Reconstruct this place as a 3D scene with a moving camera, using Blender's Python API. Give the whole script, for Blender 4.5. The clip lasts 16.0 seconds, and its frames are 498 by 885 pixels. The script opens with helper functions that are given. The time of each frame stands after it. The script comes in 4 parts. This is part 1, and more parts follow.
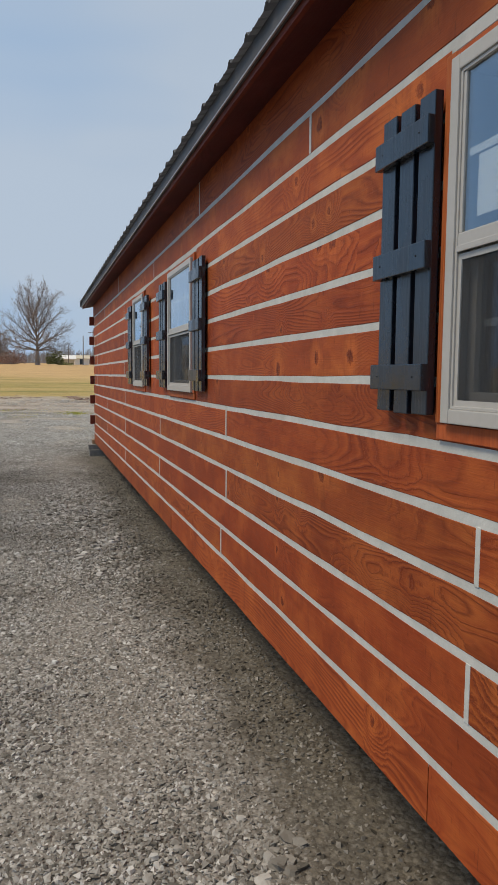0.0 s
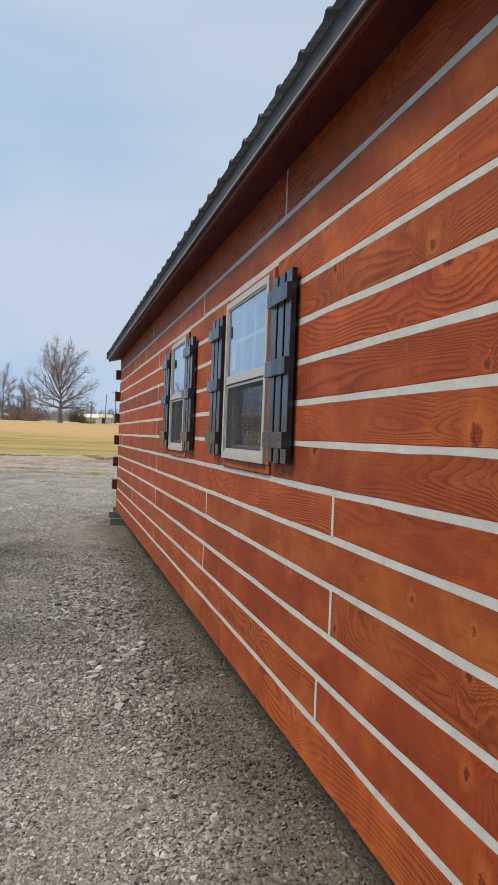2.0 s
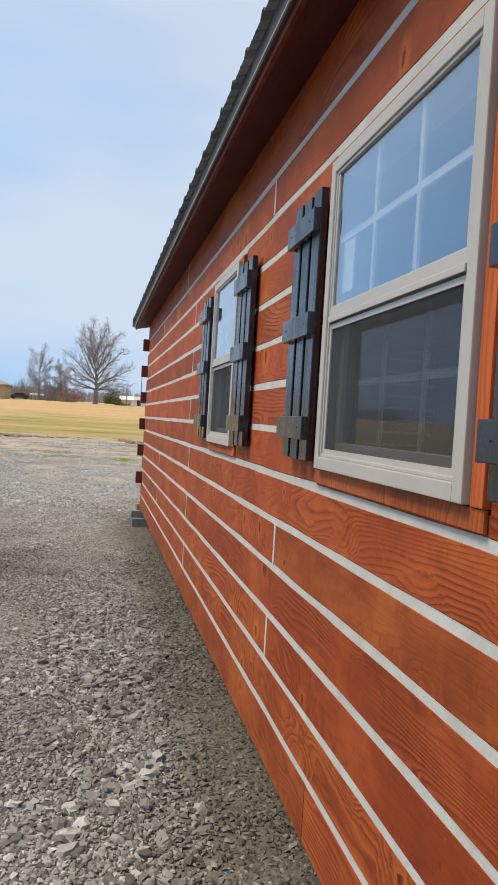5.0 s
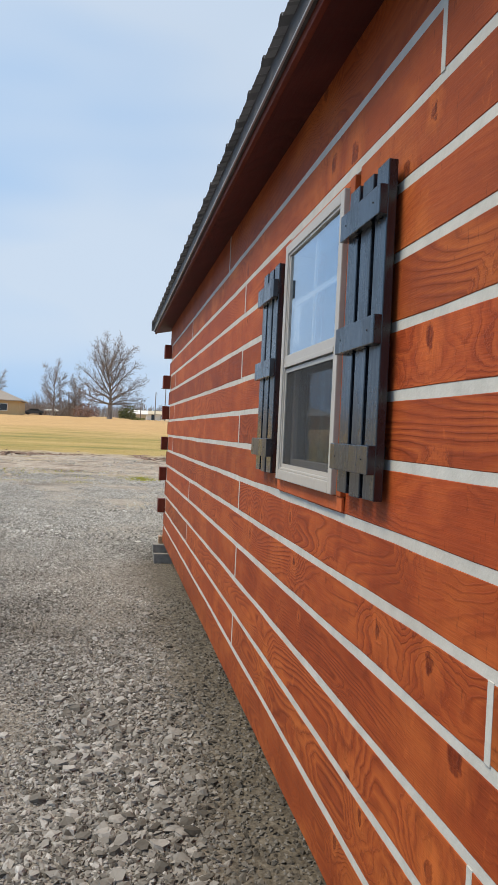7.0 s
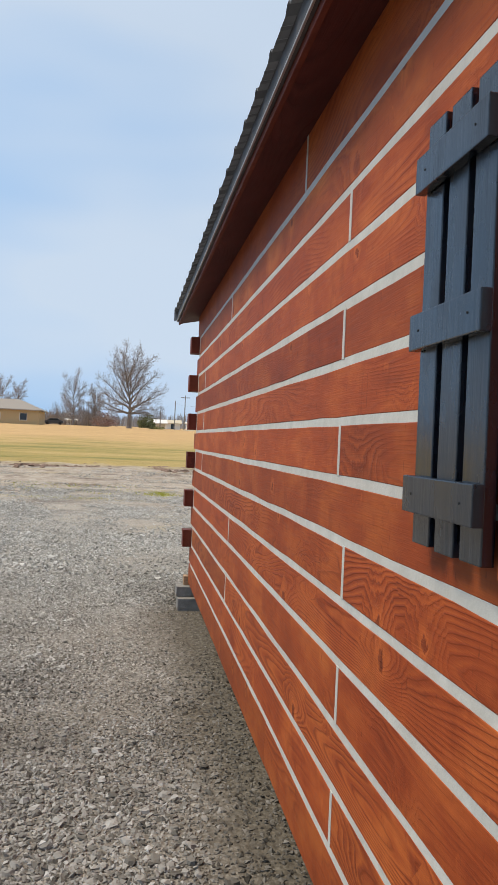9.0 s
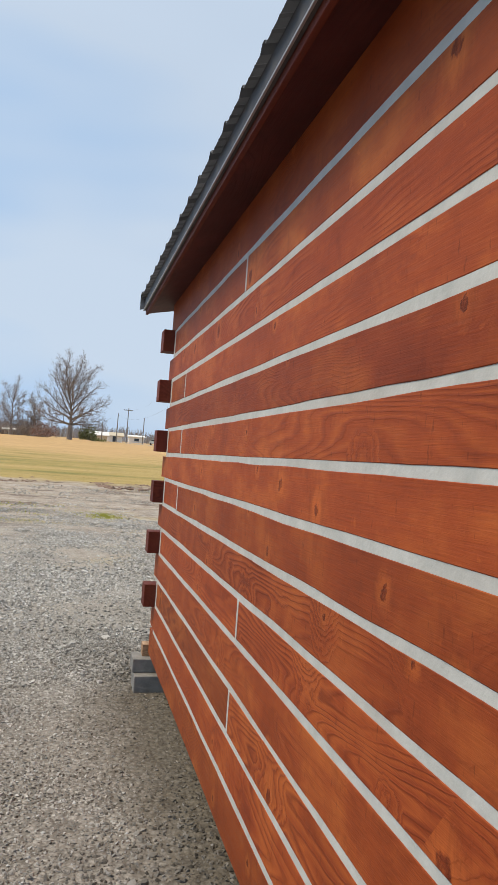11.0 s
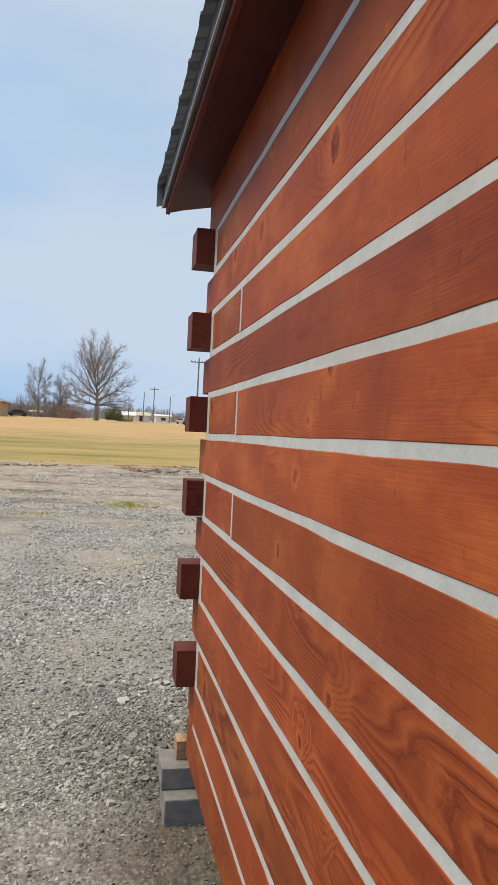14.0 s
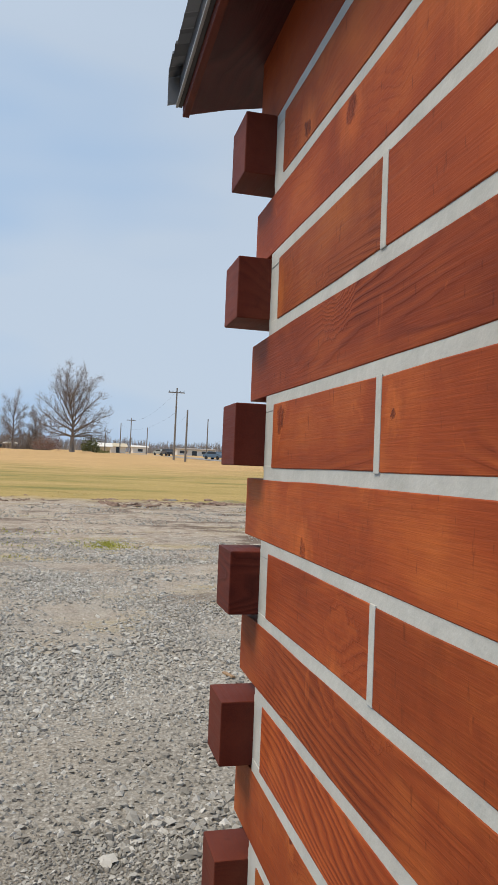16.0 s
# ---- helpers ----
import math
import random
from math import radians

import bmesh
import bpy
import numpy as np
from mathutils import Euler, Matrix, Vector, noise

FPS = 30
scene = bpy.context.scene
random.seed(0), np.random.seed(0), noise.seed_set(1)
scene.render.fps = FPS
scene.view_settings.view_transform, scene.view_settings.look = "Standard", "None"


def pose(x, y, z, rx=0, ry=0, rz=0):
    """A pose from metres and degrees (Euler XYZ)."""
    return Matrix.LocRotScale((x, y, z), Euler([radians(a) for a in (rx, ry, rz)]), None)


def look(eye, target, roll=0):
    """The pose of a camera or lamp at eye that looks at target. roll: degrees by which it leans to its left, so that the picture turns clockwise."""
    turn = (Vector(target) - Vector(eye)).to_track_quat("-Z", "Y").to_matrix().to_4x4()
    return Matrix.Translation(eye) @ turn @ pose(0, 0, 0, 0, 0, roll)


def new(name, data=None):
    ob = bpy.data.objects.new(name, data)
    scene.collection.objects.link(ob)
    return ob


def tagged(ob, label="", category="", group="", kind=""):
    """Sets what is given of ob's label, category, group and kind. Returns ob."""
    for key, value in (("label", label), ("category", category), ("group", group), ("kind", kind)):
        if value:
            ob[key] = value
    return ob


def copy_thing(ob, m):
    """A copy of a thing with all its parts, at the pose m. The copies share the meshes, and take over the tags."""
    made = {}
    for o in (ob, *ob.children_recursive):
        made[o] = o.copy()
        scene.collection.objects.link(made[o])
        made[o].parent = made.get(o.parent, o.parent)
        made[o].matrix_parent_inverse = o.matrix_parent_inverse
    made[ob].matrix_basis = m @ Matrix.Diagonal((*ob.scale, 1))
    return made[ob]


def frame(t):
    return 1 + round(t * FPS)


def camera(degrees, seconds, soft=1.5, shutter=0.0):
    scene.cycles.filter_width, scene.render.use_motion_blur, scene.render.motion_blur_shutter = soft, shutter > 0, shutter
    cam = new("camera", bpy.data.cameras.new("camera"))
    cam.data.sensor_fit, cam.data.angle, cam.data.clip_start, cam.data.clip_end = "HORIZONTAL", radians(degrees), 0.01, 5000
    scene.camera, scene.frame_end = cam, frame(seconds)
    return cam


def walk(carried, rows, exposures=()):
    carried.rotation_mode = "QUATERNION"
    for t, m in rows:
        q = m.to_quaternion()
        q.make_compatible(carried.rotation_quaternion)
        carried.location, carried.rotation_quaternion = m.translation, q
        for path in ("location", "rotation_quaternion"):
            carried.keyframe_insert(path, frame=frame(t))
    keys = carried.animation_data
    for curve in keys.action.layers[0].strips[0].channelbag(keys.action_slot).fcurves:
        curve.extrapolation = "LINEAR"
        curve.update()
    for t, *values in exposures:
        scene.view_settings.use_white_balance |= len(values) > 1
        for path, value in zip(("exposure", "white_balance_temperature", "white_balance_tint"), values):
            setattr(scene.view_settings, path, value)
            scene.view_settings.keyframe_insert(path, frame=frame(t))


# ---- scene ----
cam = camera(38.3, 16.0, soft=1.0)
# seconds, eye x y z in metres, turn about x y z in degrees
ROWS = [
    (0.0, 0.013, 0.014, 1.591, 84.688, -0.523, -16.551),
    (0.5, -0.022, 0.348, 1.593, 88.007, -1.879, -16.219),
    (1.0, 0.041, 0.749, 1.589, 88.708, -1.471, -13.530),
    (1.5, 0.085, 1.066, 1.594, 89.950, -0.846, -10.926),
    (2.0, 0.072, 1.483, 1.593, 89.690, -2.184, -14.991),
    (2.5, 0.104, 1.832, 1.585, 89.996, -2.744, -17.615),
    (3.0, 0.212, 2.249, 1.597, 90.154, -1.638, -15.284),
    (5.5, 0.360, 3.821, 1.599, 87.975, -3.631, -12.133),
    (6.0, 0.317, 4.153, 1.630, 88.038, -4.421, -14.232),
    (6.5, 0.336, 4.556, 1.636, 88.252, -3.774, -15.058),
    (7.0, 0.359, 4.921, 1.640, 89.330, -2.680, -11.132),
    (7.5, 0.372, 5.365, 1.652, 89.346, -3.020, -11.655),
    (8.0, 0.400, 5.730, 1.651, 89.607, -3.110, -13.370),
    (8.5, 0.458, 6.159, 1.692, 89.664, -2.083, -11.595),
    (9.0, 0.424, 6.580, 1.677, 89.961, -2.487, -9.601),
    (9.5, 0.361, 6.934, 1.716, 90.591, -3.869, -10.301),
    (12.0, 0.424, 8.900, 1.747, 91.619, -3.305, -15.317),
    (12.5, 0.468, 9.228, 1.724, 91.756, -3.137, -13.947),
    (13.0, 0.459, 9.569, 1.748, 91.395, -3.628, -16.400),
    (13.5, 0.490, 9.823, 1.751, 89.551, -3.305, -17.538),
    (14.0, 0.581, 10.080, 1.758, 89.480, -2.692, -12.086),
    (14.5, 0.572, 10.391, 1.734, 89.664, -2.555, -11.247),
    (15.0, 0.486, 10.779, 1.758, 89.464, -3.107, -14.616),
    (15.5, 0.547, 11.106, 1.740, 89.530, -2.840, -14.861),
    (16.0, 0.590, 11.379, 1.760, 92.003, -2.328, -13.919),
]
walk(cam, [(t, pose(*row)) for t, *row in ROWS], [(0.0, -0.3), (0.5, -0.42), (1.0, -0.32), (1.5, -0.26), (2.0, -0.05), (3.0, 0.17), (6.0, 0.12), (8.5, 0.09), (12.0, 0.03), (15.0, 0.0), (16.0, -0.1)])

# ---- light ----
world = bpy.data.worlds.new("sky")
scene.world = world
world.use_nodes = True
wn, wl = world.node_tree.nodes, world.node_tree.links
wn.clear()
SUN_ELEV, SUN_ROT = radians(57.5), radians(274)
sky = wn.new("ShaderNodeTexSky")
sky.sky_type = "NISHITA"
sky.sun_disc = False
sky.sun_elevation, sky.sun_rotation = SUN_ELEV, SUN_ROT
sky.dust_density, sky.air_density = 1.5, 1.0
bg_sky = wn.new("ShaderNodeBackground")
bg_sky.inputs["Strength"].default_value = 0.1
wl.new(sky.outputs[0], bg_sky.inputs["Color"])
bg_cloud = wn.new("ShaderNodeBackground")
bg_cloud.inputs["Strength"].default_value = 1.03
wtc = wn.new("ShaderNodeTexCoord")
wmap = wn.new("ShaderNodeMapping")
wmap.inputs["Scale"].default_value = (1.2, 1.2, 4.0)
wnoise = wn.new("ShaderNodeTexNoise")
wnoise.inputs["Scale"].default_value = 1.0
wnoise.inputs["Detail"].default_value = 3
wnoise.inputs["Roughness"].default_value = 0.5
wramp = wn.new("ShaderNodeValToRGB")
wramp.color_ramp.elements[0].position, wramp.color_ramp.elements[0].color = 0.25, (0.8, 0.8, 0.8, 1)
wramp.color_ramp.elements[1].position, wramp.color_ramp.elements[1].color = 0.6, (0.95, 0.95, 0.95, 1)
wmix = wn.new("ShaderNodeMixShader")
wout = wn.new("ShaderNodeOutputWorld")
wl.new(wtc.outputs["Generated"], wmap.inputs[0])
wl.new(wmap.outputs[0], wnoise.inputs["Vector"])
wl.new(wnoise.outputs[0], wramp.inputs[0])
wl.new(wramp.outputs[0], wmix.inputs[0])
wsep = wn.new("ShaderNodeSeparateXYZ")
wl.new(wtc.outputs["Generated"], wsep.inputs[0])
wlow = wn.new("ShaderNodeMath")
wlow.operation = "MULTIPLY_ADD"
wl.new(wsep.outputs[0], wlow.inputs[0])
wlow.inputs[1].default_value = 0.32
wl.new(wnoise.outputs[0], wlow.inputs[2])
whigh = wn.new("ShaderNodeMath")
whigh.operation = "MULTIPLY_ADD"
wl.new(wsep.outputs[2], whigh.inputs[0])
whigh.inputs[1].default_value = 0.40
wl.new(wlow.outputs[0], whigh.inputs[2])
wtint = wn.new("ShaderNodeValToRGB")
wtint.color_ramp.elements[0].position, wtint.color_ramp.elements[0].color = 0.43, (0.36, 0.565, 0.85, 1)
wtint.color_ramp.elements[1].position, wtint.color_ramp.elements[1].color = 0.68, (0.56, 0.665, 0.80, 1)
wl.new(whigh.outputs[0], wtint.inputs[0])
wl.new(wtint.outputs[0], bg_cloud.inputs["Color"])
wl.new(bg_sky.outputs[0], wmix.inputs[1])
wl.new(bg_cloud.outputs[0], wmix.inputs[2])
wl.new(wmix.outputs[0], wout.inputs[0])
sun_data = bpy.data.lights.new("sun", "SUN")
sun_data.energy, sun_data.angle, sun_data.color = 3.35, radians(24), (1.0, 0.85, 0.64)
sun = new("sun", sun_data)
sun_dir = Vector((math.cos(SUN_ELEV) * math.sin(SUN_ROT), math.cos(SUN_ELEV) * math.cos(SUN_ROT), math.sin(SUN_ELEV)))
sun.matrix_world = look(sun_dir * 40, (0, 0, 0))

# ---- materials ----


class Mat:
    """A small wrapper to write node materials."""

    def __init__(self, name, rough=0.7, metal=0.0, color=(0.5, 0.5, 0.5), spec=0.5):
        self.m = bpy.data.materials.new(name)
        self.m.use_nodes = True
        self.n, self.l = self.m.node_tree.nodes, self.m.node_tree.links
        self.b = self.n["Principled BSDF"]
        self.b.inputs["Roughness"].default_value = rough
        self.b.inputs["Metallic"].default_value = metal
        self.b.inputs["Base Color"].default_value = (*color, 1)
        self.b.inputs["Specular IOR Level"].default_value = spec

    def node(self, kind, **inputs):
        nd = self.n.new(kind)
        for k, v in inputs.items():
            nd.inputs[k.replace("_", " ")].default_value = v
        return nd

    def link(self, a, b):
        self.l.new(a, b)

    upright = False

    def coords(self, scale=(1, 1, 1), which="Object", shift=None):
        tc = self.n.new("ShaderNodeTexCoord")
        mp = self.n.new("ShaderNodeMapping")
        mp.inputs["Scale"].default_value = scale
        if self.upright:
            mp.inputs["Scale"].default_value = (scale[0], scale[2], scale[1])
            mp.inputs["Rotation"].default_value = (radians(-90), 0, 0)
        self.link(tc.outputs[which], mp.inputs[0])
        if shift is not None:
            self.link(shift, mp.inputs["Location"])
        return mp.outputs[0]

    def noise(self, vec, scale, detail=4, rough=0.55, dist=0.0):
        nd = self.node("ShaderNodeTexNoise", Scale=scale, Detail=detail, Roughness=rough, Distortion=dist)
        self.link(vec, nd.inputs["Vector"])
        return nd.outputs[0]

    def ramp(self, fac, *stops):
        nd = self.n.new("ShaderNodeValToRGB")
        el = nd.color_ramp.elements
        while len(el) < len(stops):
            el.new(0.5)
        for e, (p, c) in zip(el, stops):
            e.position = p
            e.color = (*c, 1) if not isinstance(c, (int, float)) else (c, c, c, 1)
        self.link(fac, nd.inputs[0])
        return nd.outputs[0]

    def mix(self, fac, a, b, mode="MIX"):
        nd = self.n.new("ShaderNodeMix")
        nd.data_type, nd.blend_type = "RGBA", mode
        for v, s in ((fac, nd.inputs[0]), (a, nd.inputs[6]), (b, nd.inputs[7])):
            if isinstance(v, (int, float)):
                s.default_value = v
            elif isinstance(v, tuple):
                s.default_value = (*v, 1)
            else:
                self.link(v, s)
        return nd.outputs[2]

    def math(self, op, a, b=0.0, c=0.0):
        nd = self.n.new("ShaderNodeMath")
        nd.operation = op
        for v, s in zip((a, b, c), nd.inputs):
            if isinstance(v, (int, float)):
                s.default_value = v
            else:
                self.link(v, s)
        return nd.outputs[0]

    def random(self):
        return self.n.new("ShaderNodeObjectInfo").outputs["Random"]

    def island(self):
        return self.n.new("ShaderNodeNewGeometry").outputs["Random Per Island"]

    def shift(self, amount=40.0):
        cb = self.n.new("ShaderNodeCombineXYZ")
        r = self.random()
        self.link(self.math("MULTIPLY", r, amount), cb.inputs[0])
        self.link(self.math("MULTIPLY", r, amount * 1.7), cb.inputs[1])
        self.link(self.math("MULTIPLY", r, amount * 2.3), cb.inputs[2])
        return cb.outputs[0]

    def color(self, c):
        self.link(c, self.b.inputs["Base Color"])

    def rough(self, r):
        self.link(r, self.b.inputs["Roughness"])

    def bump(self, h, strength=0.4, dist=0.01):
        nd = self.node("ShaderNodeBump", Strength=strength, Distance=dist)
        self.link(h, nd.inputs["Height"])
        self.link(nd.outputs[0], self.b.inputs["Normal"])


def wood_material(name, dark, mid, light, knots=True, rough=0.6, spread=0.4, upright=False):
    """Stained softwood with grain along y that swirls round knots, and a tone of its own per board."""
    m = Mat(name, rough=rough, spec=0.2)
    m.upright = upright
    sh = m.shift(40)
    v = m.coords((1, 1, 1), shift=sh)
    sep = m.n.new("ShaderNodeSeparateXYZ")
    m.link(v, sep.inputs[0])
    yy, zz = sep.outputs[1], sep.outputs[2]
    flat = m.n.new("ShaderNodeCombineXYZ")
    m.link(m.math("MULTIPLY", yy, 2.7), flat.inputs[0])
    m.link(m.math("MULTIPLY", zz, 2.3), flat.inputs[1])
    vor = m.n.new("ShaderNodeTexVoronoi")
    vor.voronoi_dimensions = "2D"
    vor.inputs["Scale"].default_value = 1.0
    m.link(flat.outputs[0], vor.inputs["Vector"])
    cell = m.n.new("ShaderNodeSeparateColor")
    m.link(vor.outputs["Color"], cell.inputs[0])
    size = m.math("MULTIPLY_ADD", cell.outputs[1], 1.3, 0.55)
    dist = m.math("MULTIPLY", m.math("ADD", vor.outputs["Distance"], m.math("MULTIPLY", m.math("SUBTRACT", m.noise(v, 26, 4, 0.7), 0.5), 0.16)), size)
    has = m.ramp(cell.outputs[0], (0.22, 0.0), (0.26, 1.0))
    k = m.math("MULTIPLY", m.ramp(dist, (0.0, 0.55), (0.012, 0.25), (0.022, 0.95), (0.030, 0.25), (0.036, 0.7), (0.046, 0.0)), has)
    halo = m.math("MULTIPLY", m.ramp(dist, (0.02, 1.0), (0.40, 0.0)), has)
    # growth rings cut lengthwise: contour lines of a slow field, swept round the knots
    field = m.noise(m.coords((1, 0.30, 2.3), shift=sh), 2.1, 1, 0.4)
    ripple = m.noise(m.coords((1, 0.35, 1.3), shift=sh), 9.0, 3, 0.55)
    fld = m.math("MULTIPLY_ADD", field, 30.0, m.math("MULTIPLY", ripple, 1.7))
    fld = m.math("ADD", fld, m.math("ADD", m.math("MULTIPLY", zz, 30.0), m.math("MULTIPLY", halo, 4.2 if knots else 0.4)))
    saw = m.math("FRACT", fld)
    late = m.ramp(saw, (0.0, 1.0), (0.16, 0.25), (0.50, 0.0), (0.86, 0.12), (0.97, 1.0))
    early = m.ramp(saw, (0.12, 0.0), (0.30, 1.0), (0.70, 0.0))
    fine = m.noise(m.coords((1, 0.035, 1), shift=sh), 240, 3, 0.65)
    mid_n = m.noise(m.coords((1, 0.12, 1), shift=sh), 30, 4, 0.6, 0.7)
    blot = m.noise(m.coords((1, 0.6, 1), shift=sh), 5, 4, 0.6)
    own = m.math("MULTIPLY", m.math("SUBTRACT", m.math("FRACT", m.math("MULTIPLY", m.random(), 31.7)), 0.5), 0.34)
    show = m.ramp(m.math("ADD", m.noise(m.coords((1, 0.45, 0.8), shift=sh), 3.6, 3, 0.55), own), (0.40, 0.05), (0.66, 1.0))
    rings = m.math("MULTIPLY", late, show)
    c = m.ramp(blot, (0.25, tuple(a * 0.5 + b * 0.5 for a, b in zip(dark, mid))), (0.5, mid), (0.75, light))
    smear = m.noise(m.coords((1, 1.7, 0.9), shift=sh), 4.2, 5, 0.65, 0.5)
    c = m.mix(m.math("MULTIPLY", m.ramp(smear, (0.56, 0.0), (0.70, 1.0)), 0.38), c, tuple(a * 1.0 for a in dark))
    c = m.mix(m.math("MULTIPLY", m.ramp(smear, (0.28, 1.0), (0.42, 0.0)), 0.28), c, light)
    c = m.mix(m.math("MULTIPLY", rings, 0.48), c, tuple(a * 0.9 for a in dark))
    c = m.mix(m.math("MULTIPLY", m.math("MULTIPLY", early, show), 0.50), c, tuple(min(a * 1.12, 1) for a in light))
    c = m.mix(m.math("MULTIPLY", m.ramp(mid_n, (0.28, 1.0), (0.45, 0.0)), 0.24), c, dark)
    c = m.mix(0.34, c, m.mix(fine, (0.35, 0.35, 0.35), (1.6, 1.6, 1.6)), "MULTIPLY")
    # saw ticks across the grain and scuffs where the stain took less
    tick = m.noise(m.coords((1, 3.4, 0.9), shift=sh), 22, 3, 0.6)
    c = m.mix(m.math("MULTIPLY", m.ramp(tick, (0.64, 0.0), (0.72, 1.0)), 0.45 if knots else 0.2), c, tuple(a * 0.6 for a in dark))
    scuff = m.noise(m.coords((1, 1.5, 1.1), shift=sh), 9.5, 4, 0.6, 1.2)
    c = m.mix(m.math("MULTIPLY", m.ramp(scuff, (0.655, 0.0), (0.72, 1.0)), 0.28 if knots else 0.15), c, tuple(min(a * 1.3, 1) for a in light))
    h = m.math("ADD", m.math("MULTIPLY", rings, 0.45), m.math("ADD", m.math("MULTIPLY", fine, 0.5), m.math("MULTIPLY", mid_n, 0.4)))
    if knots:
        wisp = m.ramp(m.noise(m.coords((1, 2.4, 0.7), shift=sh), 11, 4, 0.65, 1.5), (0.42, 0.0), (0.60, 1.0))
        near = m.math("MULTIPLY", m.ramp(dist, (0.04, 1.0), (0.20, 0.0)), has)
        c = m.mix(m.math("MULTIPLY", m.math("MULTIPLY", near, wisp), 0.75), c, tuple(a * 0.75 for a in dark))
        c = m.mix(m.math("MULTIPLY", m.math("MULTIPLY", m.ramp(dist, (0.035, 0.0), (0.055, 1.0), (0.16, 0.0)), has), 0.55), c, tuple(min(a * 1.25, 1) for a in light))
        c = m.mix(m.math("MULTIPLY", k, 0.6), c, tuple(a * 0.55 for a in dark))
        h = m.math("ADD", h, m.math("MULTIPLY", k, 0.5))
    rnd = m.random()
    tone = m.math("ADD", m.math("MULTIPLY", rnd, spread), 1.0 - spread * 0.5)
    cb = m.n.new("ShaderNodeCombineColor")
    m.link(tone, cb.inputs[0])
    hue = m.math("MULTIPLY", m.math("SUBTRACT", m.math("FRACT", m.math("MULTIPLY", rnd, 17.3)), 0.5), 0.18)
    m.link(m.math("ADD", tone, hue), cb.inputs[1])
    m.link(m.math("ADD", tone, m.math("MULTIPLY", hue, 0.6)), cb.inputs[2])
    c = m.mix(1.0, c, cb.outputs[0], "MULTIPLY")
    m.color(c)
    m.rough(m.math("ADD", m.math("MULTIPLY", fine, 0.3), rough - 0.12))
    m.bump(h, 0.45, 0.004)
    return m.m


LOG = wood_material("stained_log", (0.130, 0.021, 0.007), (0.285, 0.056, 0.014), (0.425, 0.110, 0.025), spread=0.34)
# log stain again, darkened in colour for faces turned from the sun
LOG_SHADED = wood_material("shaded_log_stain", (0.075, 0.013, 0.008), (0.125, 0.024, 0.013), (0.18, 0.04, 0.02), knots=False)
TRIM = wood_material("stained_trim", (0.24, 0.05, 0.014), (0.38, 0.09, 0.025), (0.48, 0.13, 0.04), knots=False, upright=True)
# soffit stain with the shade under the eave put into its colour
SOFFIT_SHADED = wood_material("shaded_soffit_stain", (0.050, 0.013, 0.013), (0.085, 0.022, 0.022), (0.13, 0.035, 0.031), knots=False)
RAW = wood_material("raw_lumber", (0.20, 0.13, 0.07), (0.34, 0.23, 0.13), (0.45, 0.33, 0.2), knots=False)


def chink_material():
    m = Mat("chinking", rough=0.85)
    v = m.coords((1, 1, 1))
    n = m.noise(v, 14, 5, 0.6)
    s = m.noise(m.coords((1, 0.4, 1)), 3, 4, 0.6)
    c = m.ramp(n, (0.3, (0.42, 0.43, 0.41)), (0.7, (0.53, 0.535, 0.51)))
    c = m.mix(m.math("MULTIPLY", m.ramp(s, (0.5, 0.0), (0.75, 1.0)), 0.35), c, (0.40, 0.34, 0.29))
    m.color(c)
    m.bump(m.math("ADD", n, m.noise(v, 90, 3)), 0.35, 0.003)
    return m.m


CHINK = chink_material()


def shutter_material():
    m = Mat("black_stain", rough=0.42, spec=0.7)
    sh = m.shift(30)
    g = m.noise(m.coords((1, 1, 0.05), shift=sh), 60, 5, 0.6, 0.6)
    b = m.noise(m.coords((1, 1, 0.4), shift=sh), 9, 4, 0.6)
    c = m.ramp(g, (0.3, (0.004, 0.007, 0.012)), (0.75, (0.015, 0.022, 0.035)))
    c = m.mix(m.ramp(b, (0.45, 0.0), (0.8, 0.7)), c, (0.010, 0.014, 0.022))
    m.color(c)
    m.rough(m.math("ADD", m.math("MULTIPLY", m.ramp(b, (0.35, 0.0), (0.65, 1.0)), 0.25), 0.14))
    m.bump(g, 0.35, 0.003)
    return m.m


SHUTTER = shutter_material()


def plain_material(name, c, rough=0.6, metal=0.0, vary=0.12, scale=8, bump=0.1, spec=0.5):
    m = Mat(name, rough=rough, metal=metal, spec=spec)
    v = m.coords((1, 1, 1))
    n = m.noise(v, scale, 5, 0.6)
    n2 = m.noise(v, scale * 12, 3, 0.6)
    lo, hi = tuple(x * (1 - vary) for x in c), tuple(min(x * (1 + vary), 1) for x in c)
    m.color(m.mix(0.3, m.ramp(n, (0.3, lo), (0.7, hi)), m.mix(n2, (0.7, 0.7, 0.7), (1.2, 1.2, 1.2)), "MULTIPLY"))
    m.rough(m.math("ADD", m.math("MULTIPLY", n, 0.2), rough - 0.1))
    if bump:
        m.bump(m.math("ADD", n, n2), bump, 0.004)
    return m.m


VINYL = plain_material("clay_vinyl", (0.41, 0.395, 0.37), 0.4, vary=0.05, scale=4, bump=0.03)
GRILLE = plain_material("grille_white", (0.8, 0.8, 0.79), 0.5, vary=0.04, scale=6, bump=0)
ROOF = plain_material("charcoal_roof_metal", (0.17, 0.17, 0.175), 0.45, metal=0.1, vary=0.25, scale=3, bump=0.05)
FLASH = plain_material("grey_flashing", (0.065, 0.063, 0.065), 0.6, metal=0.0, vary=0.35, scale=9, bump=0.05, spec=0.4)
LIP = plain_material("bright_flashing", (0.30, 0.295, 0.295), 0.4, metal=0.4, vary=0.12, scale=6, bump=0.05)
